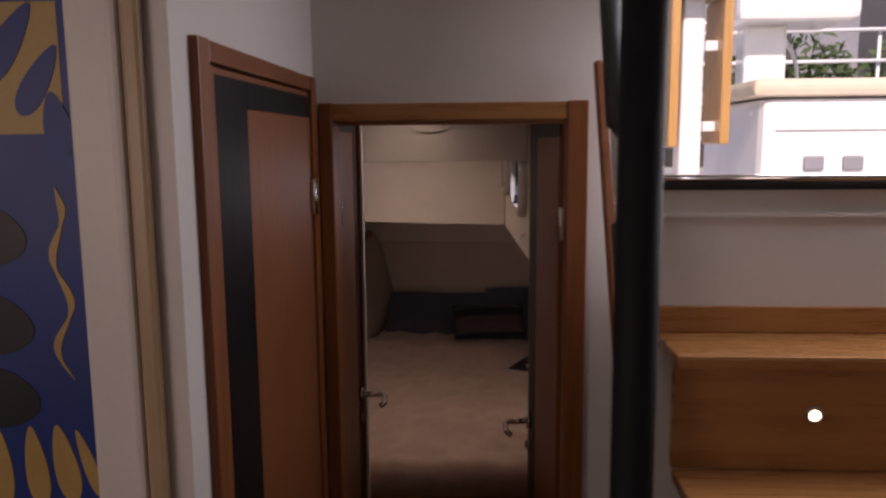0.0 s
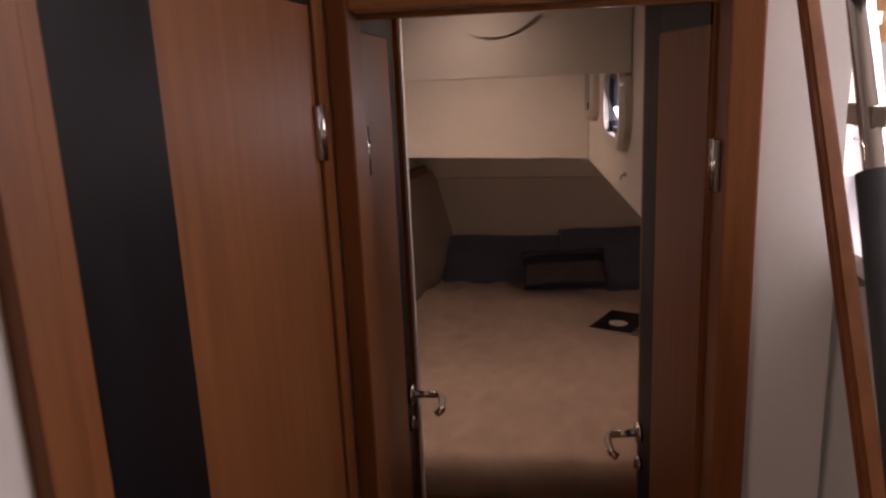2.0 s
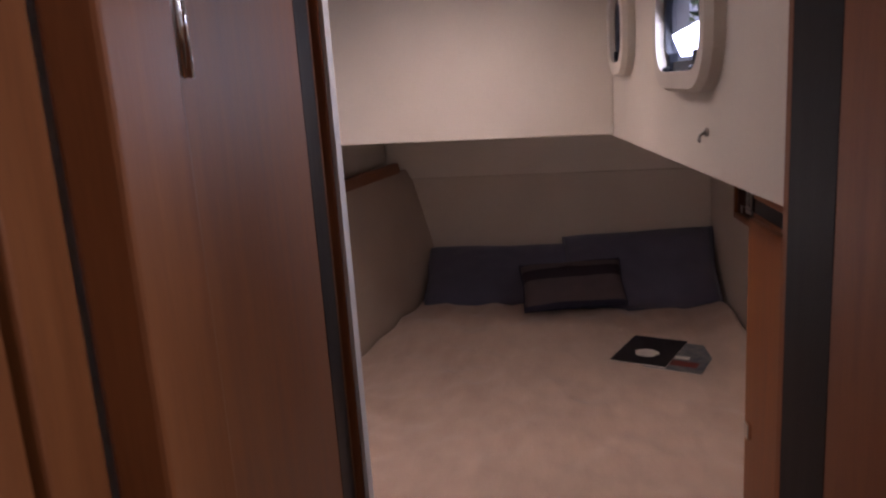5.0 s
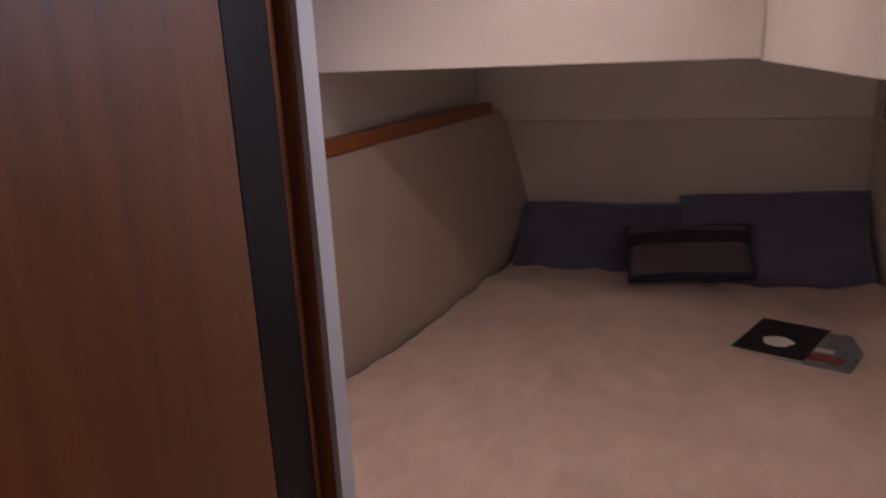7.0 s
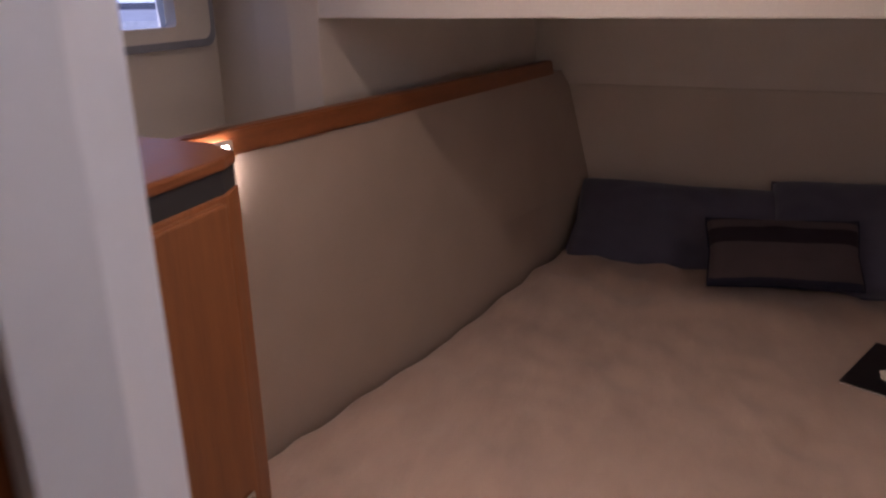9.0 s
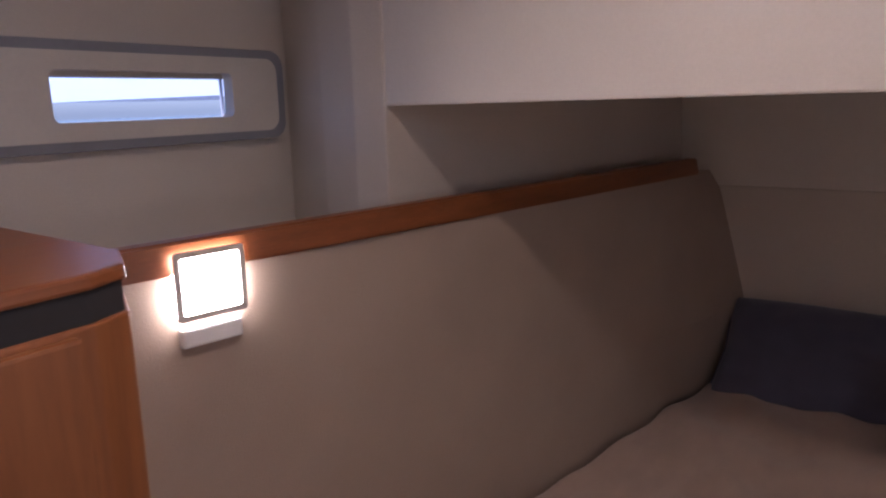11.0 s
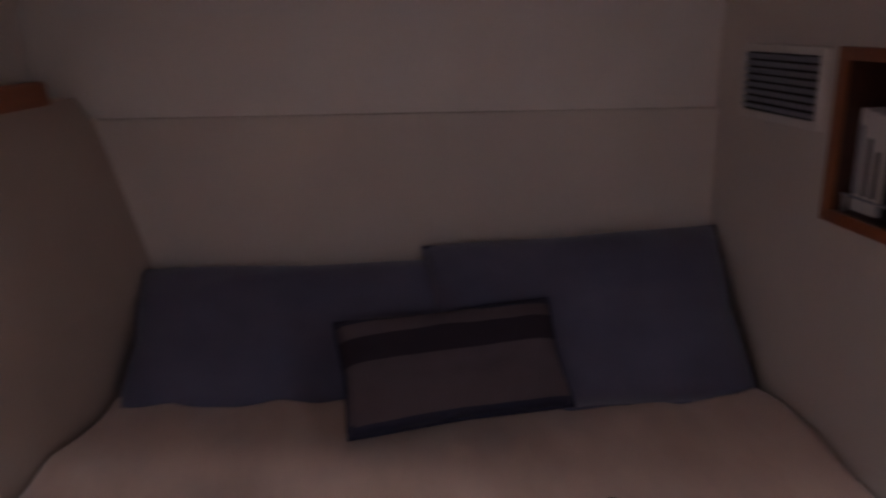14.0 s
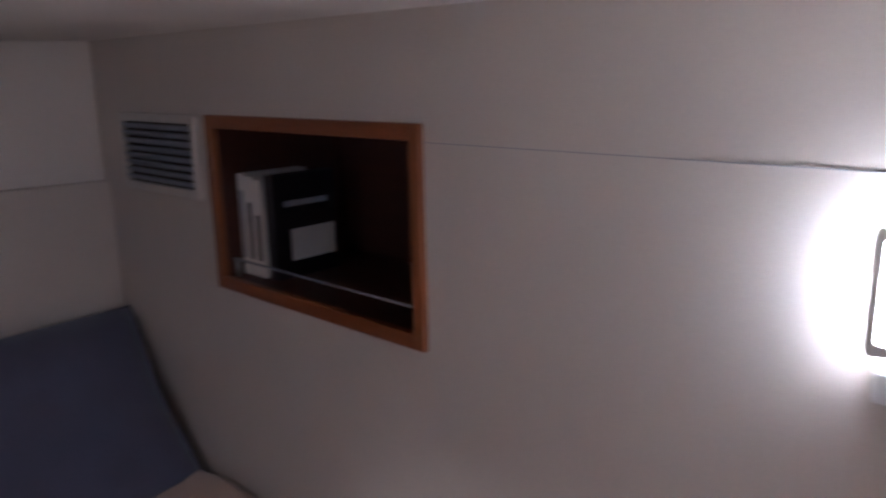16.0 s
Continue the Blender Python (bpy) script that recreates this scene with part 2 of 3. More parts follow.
            if axis == "x":
                add_box(bm, at, at + thick, p, q, r, s)
            else:
                add_box(bm, p, q, at, at + thick, r, s)
    bmesh.ops.remove_doubles(bm, verts=bm.verts, dist=1e-5)
    seen = {}
    for f in bm.faces:
        seen.setdefault(tuple(round(c, 4) for c in f.calc_center_median()), []).append(f)
    bmesh.ops.delete(bm, geom=[f for fs in seen.values() if len(fs) > 1 for f in fs], context="FACES_ONLY")
    return tagged(part(name, bm, mat), label, "wall", kind="structure")


def structure(name, bm, mat, label, category):
    return tagged(part(name, bm, mat), label, category, kind="structure")


# ---- floors, walls and ceilings ----
structure("floor", box(-1.6, 1.9, -3.3, 3.6, -0.05, 0.0), FLOOR, "dark teak sole boards under the passage and cabin", "floor")
# cabin bulkhead with the doorway
wall_with_hole("wall_cabin_bulkhead", WHITE, "y", -0.07, 0.05, -0.339, 0.425, 0.0, 2.2, [(-0.296, 0.290, 0.0, 1.83)], "white laminate bulkhead round the cabin doorway")
# long wall on the left: passage part, then cabin part
wall_with_hole("wall_passage_left", WHITE, "x", -0.38, 0.04, -0.915, -0.0705, 0.0, 2.2, [(-0.812, -0.148, 0.0, 1.89)], "white laminate passage wall with a door")
wall_with_hole("wall_cabin_left_door", WHITE, "x", -0.366, 0.050, -0.0195, 0.496, 0.0, 2.2, [(0.004, 0.468, 0.0, 1.878)], "white laminate wall beside the inner door")
structure("wall_washroom", prism([(-1.5, 0.56), (-0.39, 0.54), (-0.374, 0.4965), (-0.327, 0.4965), (-0.346, 0.549), (-0.40, 0.60), (-1.5, 0.60)], 0, 2.2, 0.003), WHITE, "white laminate partition behind the low cabinet", "wall")
# Unseen wall; the unlit room's darkness is put into its colour.
structure("wall_washroom_back", box(-1.54, -1.50, -0.86, 0.62, 0, 2.2), PAINTED_DARK, "unseen washroom wall painted near-black for the unlit room", "wall")
structure("wall_art_bulkhead", box(-1.54, -0.381, -0.905, -0.865, 0, 2.2), WHITE, "white laminate bulkhead carrying a blue print", "wall")
# far end of the cabin: upright upper wall, lower wall a little proud
structure("wall_far_upper", prism([(-1.5, 3.374), (1.1, 3.074), (1.1, 3.13), (-1.5, 3.43)], 1.083, 1.42), HEADLINER, "cream lined upper wall at the head of the berth", "wall")
structure("wall_far_lower", prism([(-1.5, 3.358), (1.1, 3.058), (1.1, 3.13), (-1.5, 3.43)], 0.0, 1.083, 0.004), PANEL, "cream lined lower wall at the head of the berth", "wall")
NICHE = (2.167, 2.675, 0.930, 1.227)
wall_with_hole("wall_cabin_right", PANEL, "x", 0.75, 0.04, 0.0, 3.12, 0.0, 1.40, [NICHE], "cream lined wall beside the berth with a niche")
structure("wall_cabin_right_end", box(0.42, 0.80, -0.04, 0.0, 0.0, 1.36), WHITE, "white end wall behind the cabin door", "wall")
# hull side, window wall and angled return on the left
WIN = (1.44, 1.89, 1.345, 1.43)
wall_with_hole("wall_hull_left", PANEL, "x", -1.40, 0.05, 0.601, 2.08, 0.0, 2.2, [WIN], "cream hull lining with a long window")
structure("wall_hull_return", prism([(-1.36, 2.045), (-1.20, 1.985), (-1.10, 1.965), (-1.03, 1.975), (-0.80, 3.285), (-0.90, 3.292), (-1.12, 2.06), (-1.36, 2.10)], 0.0, 2.2, 0.004), PANEL,
          "cream hull lining stepping inwards behind the shelf", "wall")
# overhead box under the cockpit: front and side faces, lower ceiling
structure("wall_overhead_front", prism([(0.166, 1.725), (-1.06, 1.985), (-1.05, 2.025), (0.175, 1.765)], 1.365, 2.0, 0.004), HEADLINER, "cream front of the overhead moulding above the berth", "wall")
PORT_A, PORT_B = (0.745, 1.045, 1.53, 1.70), (1.43, 1.60, 1.56, 1.72)
SIDE = pose(0.168, 1.725, 0, 0, 0, 3.2) @ pose(-0.185, -1.725, 0)
wall_with_hole("wall_overhead_side", HEADLINER, "x", 0.185, 0.035, 0.385, 1.765, 1.36, 2.2, [PORT_A, PORT_B], "cream side of the overhead moulding with two portholes").matrix_world = SIDE
structure("ceiling_berth", prism([(0.19, 1.76), (1.1, 1.76), (1.1, 3.10), (-0.9, 3.32), (-1.05, 2.02)], 1.367, 1.40), HEADLINER, "low cream ceiling over the berth", "ceiling")
structure("ceiling_right", prism([(0.29, 0.387), (0.80, 0.387), (0.80, 1.7595), (0.205, 1.7595)], 1.362, 1.395), HEADLINER, "low cream ceiling beside the overhead moulding", "ceiling")
structure("ceiling_cabin", prism([(-1.42, 0.746), (0.235, 0.746), (0.175, 1.73), (-1.06, 1.99), (-1.42, 2.08)], 1.93, 1.98), HEADLINER, "cream cabin ceiling with a recessed spotlight", "ceiling")
structure("wall_door_pocket", box(0.29, 0.464, 0.431, 0.46, 1.396, 2.3), WHITE, "white wall above the cabinet behind the open door", "wall")
structure("wall_door_pocket_side", box(0.425, 0.465, 0.0, 0.43, 1.361, 2.3), WHITE, "white wall behind the open cabin door", "wall")
structure("ceiling_entry", box(-0.32, 0.424, -0.019, 0.384, 1.931, 1.98), HEADLINER, "cream ceiling over the open cabin door", "ceiling")
structure("ceiling_entry_inner", box(-1.42, 0.255, 0.3845, 0.7095, 1.93, 1.98), HEADLINER, "cream ceiling just inside the cabin door", "ceiling")
structure("fascia_beam", box(-1.35, 0.222, 0.71, 0.745, 1.698, 1.93, 0.003), HEADLINER, "cream fascia hanging across the cabin entry", "beam")
# passage and saloon shell
structure("ceiling_passage", box(-1.54, 0.45, -3.3, -0.02, 2.2, 2.25), HEADLINER, "white ceiling of the passage and saloon", "ceiling")
# Unseen strip; stops sun leaking between the ceilings onto the steps.
structure("ceiling_light_stop", box(0.44, 0.4495, -3.3, -0.24, 2.2505, 2.35), HEADLINER, "unseen strip added to close the light gap between the two ceilings", "ceiling")
# Out of view; extended over the steps to keep direct sun off them.
structure("ceiling_stairs", box(0.45, 1.9, -3.3, -0.24, 2.3, 2.35), HEADLINER, "unseen white ceiling extended over the steps to block the sun", "ceiling")
structure("wall_saloon_back", box(-1.54, 1.9, -3.34, -3.3, 0, 2.25), PANEL, "pale saloon wall behind the passage", "wall")
structure("wall_saloon_left", box(-1.58, -1.54, -3.3, -0.915, 0, 2.25), PANEL, "pale saloon wall beside the print", "wall")
structure("wall_saloon_right", box(1.9, 1.94, -3.3, 0.0, 0, 2.25), PANEL, "pale saloon wall past the companionway", "wall")
structure("wall_stair_side", box(0.425, 0.455, -0.07, 0.0, 0.0, 2.2), WHITE, "white end of the bulkhead beside the steps", "wall")


# ---- cabin doorway frame and doors ----
frame_thing = thing("door_frame", "orange-brown oak frame round the cabin doorway", "door frame", kind="structure")
part("jamb", box(-0.326, -0.290, -0.095, -0.005, 0.0, 1.862, 0.004), WOOD, frame_thing)
part("jamb", box(0.278, 0.328, -0.095, -0.005, 0.0, 1.862, 0.004), WOOD, frame_thing)
part("head", box(-0.2895, 0.2775, -0.092, -0.008, 1.818, 1.860, 0.004), WOOD_X, frame_thing)
part("door_stop", box(-0.2895, 0.2775, -0.03, -0.012, 1.809, 1.8175), WOOD_X, frame_thing)


def lever_handle(parent, base, out, side):
    """Chrome lever with round rose and a keyhole cover below. out: unit vector off the door, side: the way the lever bends back."""
    b, o, s = Vector(base), Vector(out), Vector(side)
    h = part("handle", tube([b, b + o * 0.012], 0.024, 20), CHROME, parent, "chrome lever handle", True)
    part("spindle", tube([b + o * 0.012, b + o * 0.064], 0.0095, 14), CHROME, h, smooth=True)
    pts = [b + o * 0.062 + s * 0.0, b + o * 0.074 + s * 0.006, b + o * 0.081 + s * 0.02]
    pts += [b + o * (0.083 + 0.004 * math.sin(k / 3)) + s * (0.02 + 0.017 * k) for k in range(1, 5)]
    pts += [b + o * 0.076 + s * 0.098 - Vector((0, 0, 0.006))]
    part("lever", tube(pts, 0.0085, 12), CHROME, h, smooth=True)
    k = b - Vector((0, 0, 0.078))
    e = part("keyhole_cover", tube([k, k + o * 0.010], 0.019, 18), CHROME, parent, "round chrome keyhole cover", True)
    part("keyhole_turn", box(-0.003, 0.003, -0.003, 0.003, -0.011, 0.011, 0.001, Matrix.Translation(k + o * 0.013)), CHROME, e)


def hinge(parent, x, y, z, ang=0.0):
    m = pose(x, y, z, 0, 0, ang)
    h = part("hinge", box(-0.003, 0.003, -0.016, 0.016, -0.040, 0.040, 0.001, m), STEEL, parent, "bright steel hinge")
    part("knuckle", tube([m @ Vector((0.003, 0.0, -0.042)), m @ Vector((0.003, 0.0, 0.042))], 0.006, 10), CHROME, h, smooth=True)
    for dz in (-0.028, 0.0, 0.028):
        part("screw", tube([m @ Vector((0.002, 0.010, dz)), m @ Vector((0.0045, 0.010, dz))], 0.004, 8), STEEL, h)


def inlaid_door(name, label, at, width, band, top_band, height=1.79, thick=0.036, strip=0.011):
    """A veneered leaf along +y from its hinge, its front face at x=0 looking to +x, with a dark band along the free edge and the top."""
    d = thing(name, label, "door", kind="structure", at=at)
    part("leaf", box(-thick, -0.003, 0, width, 0.01, height, 0.003), WOOD, d)
    part("veneer_panel", box(-0.004, 0.0, 0.002, width - band, 0.012, height - top_band), WOOD, d)
    if band > 0.02:
        part("inlay_upright", box(-0.004, 0.0005, width - band + 0.001, width - strip - 0.001, 0.012, height - 0.012), INLAY, d, "near-black glossy inlay band")
    part("inlay_top", box(-0.004, 0.0005, 0.002, width - band, height - top_band + 0.001, height - 0.012), INLAY, d, "near-black glossy inlay band")
    part("edge_strip", box(-0.004, 0.0005, width - strip, width, 0.012, height), WOOD, d)
    return d


# washroom door in the passage: hinged near the cabin bulkhead, free edge towards the saloon
wd = inlaid_door("door_washroom_passage", "closed oak washroom door with a near-black inlay band", pose(-0.331, -0.155, 0, 0, 0, 0) @ Matrix.Scale(-1, 4, (0, 1, 0)), 0.643, 0.178, 0.060, 1.885, strip=0.022)
hinge(wd, 0.004, 0.0, 1.640)
hinge(wd, 0.004, 0.0, 0.35)
wf = thing("door_frame_washroom", "orange oak frame round the washroom door", "door frame", kind="structure")
part("jamb", box(-0.382, -0.326, -0.847, -0.800, 0, 1.922, 0.003), WOOD, wf)
part("jamb", box(-0.382, -0.326, -0.150, -0.0985, 0, 1.922, 0.003), WOOD, wf)
part("head", box(-0.382, -0.327, -0.7995, -0.1505, 1.889, 1.921, 0.003), WOOD_H, wf)
# inner washroom door in the cabin
cd_ = inlaid_door("door_washroom_cabin", "closed oak inner washroom door with a near-black inlay band", pose(-0.307, 0.010, 0, 0, 0, 3.2), 0.452, 0.081, 0.078, 1.873)
lever_handle(cd_, (0.0, 0.405, 0.955), (1, 0, 0), (0, -1, 0))
hinge(cd_, 0.005, 0.010, 1.592)
cf = thing("door_frame_inner", "thin oak edging of the inner washroom doorway", "door frame", kind="structure")
part("jamb", box(-0.365, -0.3215, 0.4635, 0.4955, 0, 1.878, 0.003), WOOD, cf)
part("head", box(-0.366, -0.3125, 0.005, 0.4955, 1.8785, 1.905, 0.003), WOOD_H, cf)
# cabin door, folded back into the cabin
cab_door = inlaid_door("door_cabin", "open oak cabin door with a near-black inlay band", pose(0.268, -0.004, 0, 0, 0, 7.4) @ Matrix.Scale(-1, 4, (1, 0, 0)), 0.410, 0.112, 0.075, 1.850)
lever_handle(cab_door, (0.0, 0.376, 0.890), (1, 0, 0), (0, -1, 0))
hinge(cab_door, 0.004, -0.050, 1.562)
hinge(cab_door, 0.004, 0.012, 0.35)
# pale trims at the passage corner
tr = thing("corner_trim", "pale wooden corner post with a white edge", "trim", kind="structure")
part("post", box(-0.400, -0.372, -0.934, -0.916, 0, 2.2, 0.007), PALE, tr)
part("white_edge", box(-0.418, -0.4005, -0.940, -0.906, 0, 2.2, 0.007), WHITE, tr)
part("white_strip", box(-0.483, -0.4185, -0.920, -0.906, 0, 2.2, 0.005), WHITE, tr)


# ---- berth ----


def soft_slab(name, outline, z0, z1, mat, parent, puff=0.012, wrinkle=0.012, round_=0.05, n=46, seed=0.0):
    """A mattress-like slab: gridded top with soft edges and creases, and a skirt."""
    bm = bmesh.new()
    (ax, ay), (bx, by), (cx, cy), (dx, dy) = outline
    rows = []
    for j in range(n + 1):
        v = j / n
        row = []
        for i in range(n + 1):
            u = i / n
            x = (1 - v) * ((1 - u) * ax + u * bx) + v * ((1 - u) * dx + u * cx)
            y = (1 - v) * ((1 - u) * ay + u * by) + v * ((1 - u) * dy + u * cy)
            e = min(u * (bx - ax), (1 - u) * (bx - ax), v * (dy - ay), (1 - v) * (dy - ay))
            drop = round_ - math.sqrt(max(0.0, round_ ** 2 - max(0.0, round_ - e) ** 2))
            p = Vector((x * 2.2 + seed, y * 2.2, seed))
            z = z1 - 0.05 * min(1.0, max(0.0, (2.9 - y) / 0.6)) + puff * noise.noise(p) + wrinkle * (0.5 - abs(noise.noise(Vector((x * 4.2 + 2.1 * y + seed, y * 2.6 - x, 3.1))))) * 0.9 - drop
            flat = min(1.0, max(0.0, (math.hypot(x - 0.43, y - 2.34) - 0.25) / 0.2))
            z = z * flat + (z1 - 0.046 - drop) * (1 - flat)
            z += 0.070 * max(0.0, min(1.0, (x - 0.56) / 0.18)) * min(1.0, max(0.4, (3.0 - y) / 0.4)) + flat * 0.35 * wrinkle * noise.noise(Vector((x * 13, y * 11, seed)))
            row.append(bm.verts.new((x, y, z)))
        rows.append(row)
    for j in range(n):
        for i in range(n):
            bm.faces.new((rows[j][i], rows[j][i + 1], rows[j + 1][i + 1], rows[j + 1][i]))
    edge = rows[0] + [r[-1] for r in rows[1:]] + rows[-1][-2::-1] + [r[0] for r in rows[-2:0:-1]]
    low = [bm.verts.new((v.co.x, v.co.y, z0)) for v in edge]
    m = len(edge)
    for i in range(m):
        bm.faces.new((edge[i], edge[(i + 1) % m], low[(i + 1) % m], low[i]))
    bm.faces.new(low)
    return part(name, bm, mat, parent, smooth=True)


berth = thing("berth", "wide built-in double berth with a beige bedspread", "bed")
soft_slab("bedspread", [(-1.20, 0.985), (0.745, 0.985), (0.745, 3.09), (-0.575, 3.245)], 0.33, 0.508, BEDDING, berth, 0.008, 0.026, 0.05, 130)
part("plinth", box(-0.66, 0.745, 1.01, 3.08, 0.0, 0.335, 0.004), WOOD_X, berth, "dark reddish oak berth front")
# Flat plate whose near-black colour paints the shade of an opening.
part("opening_shade", box(-0.36, 0.10, 1.002, 1.012, 0.10, 0.30, 0.003), PAINTED_DARK, berth, "near-black plate painting a shaded opening in the berth front")


def cushion(name, label, w, h, d, m, mats, piping=None, seed=0.0, category="pillow", stripes=(), group=""):
    """A stuffed pillow: puffed in the middle, pinched at its corners, in the xz plane."""
    top = thing(name, label, category, group, at=m)
    bm = bmesh.new()
    n = 44
    grids = []
    for s in (-1, 1):
        rows = []
        for j in range(n + 1):
            row = []
            for i in range(n + 1):
                u, v = 2 * i / n - 1, 2 * j / n - 1
                body = max(0.0, (1 - u ** 4) * (1 - v ** 4)) ** 0.42
                pinch = 1 - 0.045 * (1 - abs(v)) * abs(u) ** 3
                pz = 1 - 0.06 * (1 - abs(u)) * abs(v) ** 3
                wob = 0.016 * noise.noise(Vector((u * 1.6 + seed, v * 1.6, s * 2.0))) + 0.005 * noise.noise(Vector((u * 5 + seed, v * 4, s * 3.0)))
                row.append(bm.verts.new((u * w / 2 * pinch, s * (d / 2 * body + wob * body), v * h / 2 * pz)))
            rows.append(row)
        grids.append(rows)
    for rows in grids:
        for j in range(n):
            for i in range(n):
                bm.faces.new((rows[j][i], rows[j][i + 1], rows[j + 1][i + 1], rows[j + 1][i]))
    bmesh.ops.remove_doubles(bm, verts=bm.verts, dist=0.0008)
    ob = part("cover", bm, mats[0], top, smooth=True)
    for k, (v0, v1) in enumerate(stripes):
        ob.data.materials.append(mats[1 + k])
    for p in ob.data.polygons:
        v = 2 * p.center.z / h
        for k, (v0, v1) in enumerate(stripes):
            if v0 <= v < v1:
                p.material_index = 1 + k
    if piping:
        pts = []
        for a, b, e in ((-1, -1, "u"), (1, -1, "v"), (1, 1, "-u"), (-1, 1, "-v")):
            for k in range(10):
                f = k / 10
                u, v = {"u": (-1 + 2 * f, -1), "v": (1, -1 + 2 * f), "-u": (1 - 2 * f, 1), "-v": (-1, 1 - 2 * f)}[e]
                pts.append((u * w / 2 * (1 - 0.045 * (1 - abs(v)) * abs(u) ** 3), 0, v * h / 2 * (1 - 0.06 * (1 - abs(u)) * abs(v) ** 3)))
        part("piping", tube(pts, 0.0045, 8, closed=True), piping, top, "navy piping", True)
    return top


cushion("pillow", "slate-blue cotton pillow leaning on the far wall", 0.82, 0.37, 0.15, pose(-0.205, 3.06, 0.600, -46, 0, -5), [NAVY], NAVY, 1.3, group="bed pillows")
cushion("pillow", "slate-blue cotton pillow overlapping its neighbour", 0.69, 0.42, 0.16, pose(0.400, 2.965, 0.640, -44, -3, -6), [NAVY], NAVY, 4.1, group="bed pillows")
cushion("lumbar_cushion", "small striped cushion in taupe, aubergine and navy", 0.452, 0.232, 0.11, pose(0.090, 2.815, 0.624, -42, -1, 6), [TAUPE, MAROON, NAVY_DARK, NAVY_DARK], NAVY_DARK, 7.7,
        "cushion", [(0.12, 0.60), (0.86, 1.1), (-1.1, -0.84)])

# magazines on the bedspread
def booklet(name, label, w, h, t, m, cover):
    b = thing(name, label, "magazine", at=m)
    part("cover", box(-w / 2, w / 2, -h / 2, h / 2, t * 0.8, t, 0.0), cover, b)
    part("pages", box(-w / 2 + 0.003, w / 2 - 0.002, -h / 2 + 0.002, h / 2 - 0.002, 0, t * 0.8), PAPER, b, "white page edges")
    return b


mag = booklet("magazine", "black-covered magazine with a round pale picture", 0.212, 0.297, 0.007, pose(0.357, 2.372, 0.467, 0, 0, -26), COVER)
part("cover_picture", prism([(0.045 * math.cos(a) * (1 + 0.10 * math.sin(5 * a)), -0.035 + 0.042 * math.sin(a)) for a in [2 * math.pi * k / 24 for k in range(24)]], 0.0066, 0.0078), PAPER, mag, "pale round cover picture")
mag2 = booklet("brochure", "blue photo brochure half under the magazine", 0.210, 0.297, 0.004, pose(0.470, 2.312, 0.463, 0, 0, -25), BLUE_COVER)
part("title_bar", box(-0.07, 0.075, -0.10, -0.05, 0.0038, 0.0046), RED_PRINT, mag2, "dull red title block")
part("title_bar", box(-0.07, 0.03, -0.03, 0.0, 0.0038, 0.0046), PAPER, mag2)

# upholstered side panel and its rail
def top_x(y):
    return -0.712 + 0.203 * (y - 3.124)


def low_x(y):
    return -0.635 + 0.275 * (y - 3.064)


side = thing("side_panel", "beige upholstered leaning panel beside the berth", "wall panel", kind="structure")
bm = bmesh.new()
NU, NV = 40, 12
sheets = []
for back in (0.0, 0.04):
    rows = []
    for j in range(NV + 1):
        v = j / NV
        far = min(3.262, 3.10 + 0.38 * v) - 0.6 * max(0.0, v - 0.93)
        fold = v / 0.43 if v < 0.43 else (1 - v) / 0.57
        row = []
        for i in range(NU + 1):
            y = 1.2 + (far - 1.2) * i / NU
            belly = 0.050 * (i / NU) ** 3 * fold
            x = low_x(y) * (1 - v) + top_x(y) * v + belly + 0.004 * math.sin(math.pi * v) - back
            row.append(bm.verts.new((x, y, 0.40 + 0.737 * v)))
        rows.append(row)
    sheets.append(rows)
for rows in sheets:
    for j in range(NV):
        for i in range(NU):
            bm.faces.new((rows[j][i], rows[j][i + 1], rows[j + 1][i + 1], rows[j + 1][i]))
fr_, bk_ = sheets
for a, b in ((fr_[0], bk_[0]), (fr_[-1], bk_[-1]), ([r[0] for r in fr_], [r[0] for r in bk_]), ([r[-1] for r in fr_], [r[-1] for r in bk_])):
    for i in range(len(a) - 1):
        bm.faces.new((a[i], a[i + 1], b[i + 1], b[i]))
part("upholstery", bm, UPHOLSTERY, side)
rail = thing("shelf_rail", "orange oak fiddle rail topping the upholstered panel", "rail", kind="structure")
bm = bmesh.new()
pr = [(-0.035, 1.131), (0.012, 1.131), (0.004, 1.180), (-0.030, 1.180)]
ra = [bm.verts.new((top_x(1.18) + a, 1.18, z)) for a, z in pr]
rb = [bm.verts.new((top_x(3.125) + a, 3.125, z)) for a, z in pr]
for i in range(4):
    bm.faces.new((ra[i], ra[(i + 1) % 4], rb[(i + 1) % 4], rb[i]))
bm.faces.new(ra), bm.faces.new(rb[::-1])
bmesh.ops.recalc_face_normals(bm, faces=bm.faces)
bmesh.ops.bevel(bm, geom=list(bm.edges), offset=0.004, segments=2, affect="EDGES")
part("rail_board", bm, WOOD_H, rail)
structure("hull_shelf", prism([(-1.36, 1.2), (top_x(1.2) - 0.036, 1.2), (top_x(3.1) - 0.036, 3.1), (-0.83, 3.12), (-1.04, 1.97), (-1.36, 2.04)], 1.08, 1.105), PANEL, "narrow cream shelf behind the rail", "shelf")


structure("wall_seam", box(0.7488, 0.7496, 1.29, 2.166, 1.2052, 1.2060), GREY, "thin dark joint between wall linings", "trim")
# low cabinets at both sides of the berth foot
def cabinet(name, label, outline, z, lip=0.022, slot=0.060):
    """A low cabinet over a plan outline, with a finger slot under its top, filled near-black for its shade."""
    c = thing(name, label, "cabinet")
    part("body", prism(outline, 0.0, z - slot, 0.003), WOOD, c)
    part("top", prism(outline, z - lip, z, 0.004), WOOD_H, c, "orange oak rounded top")
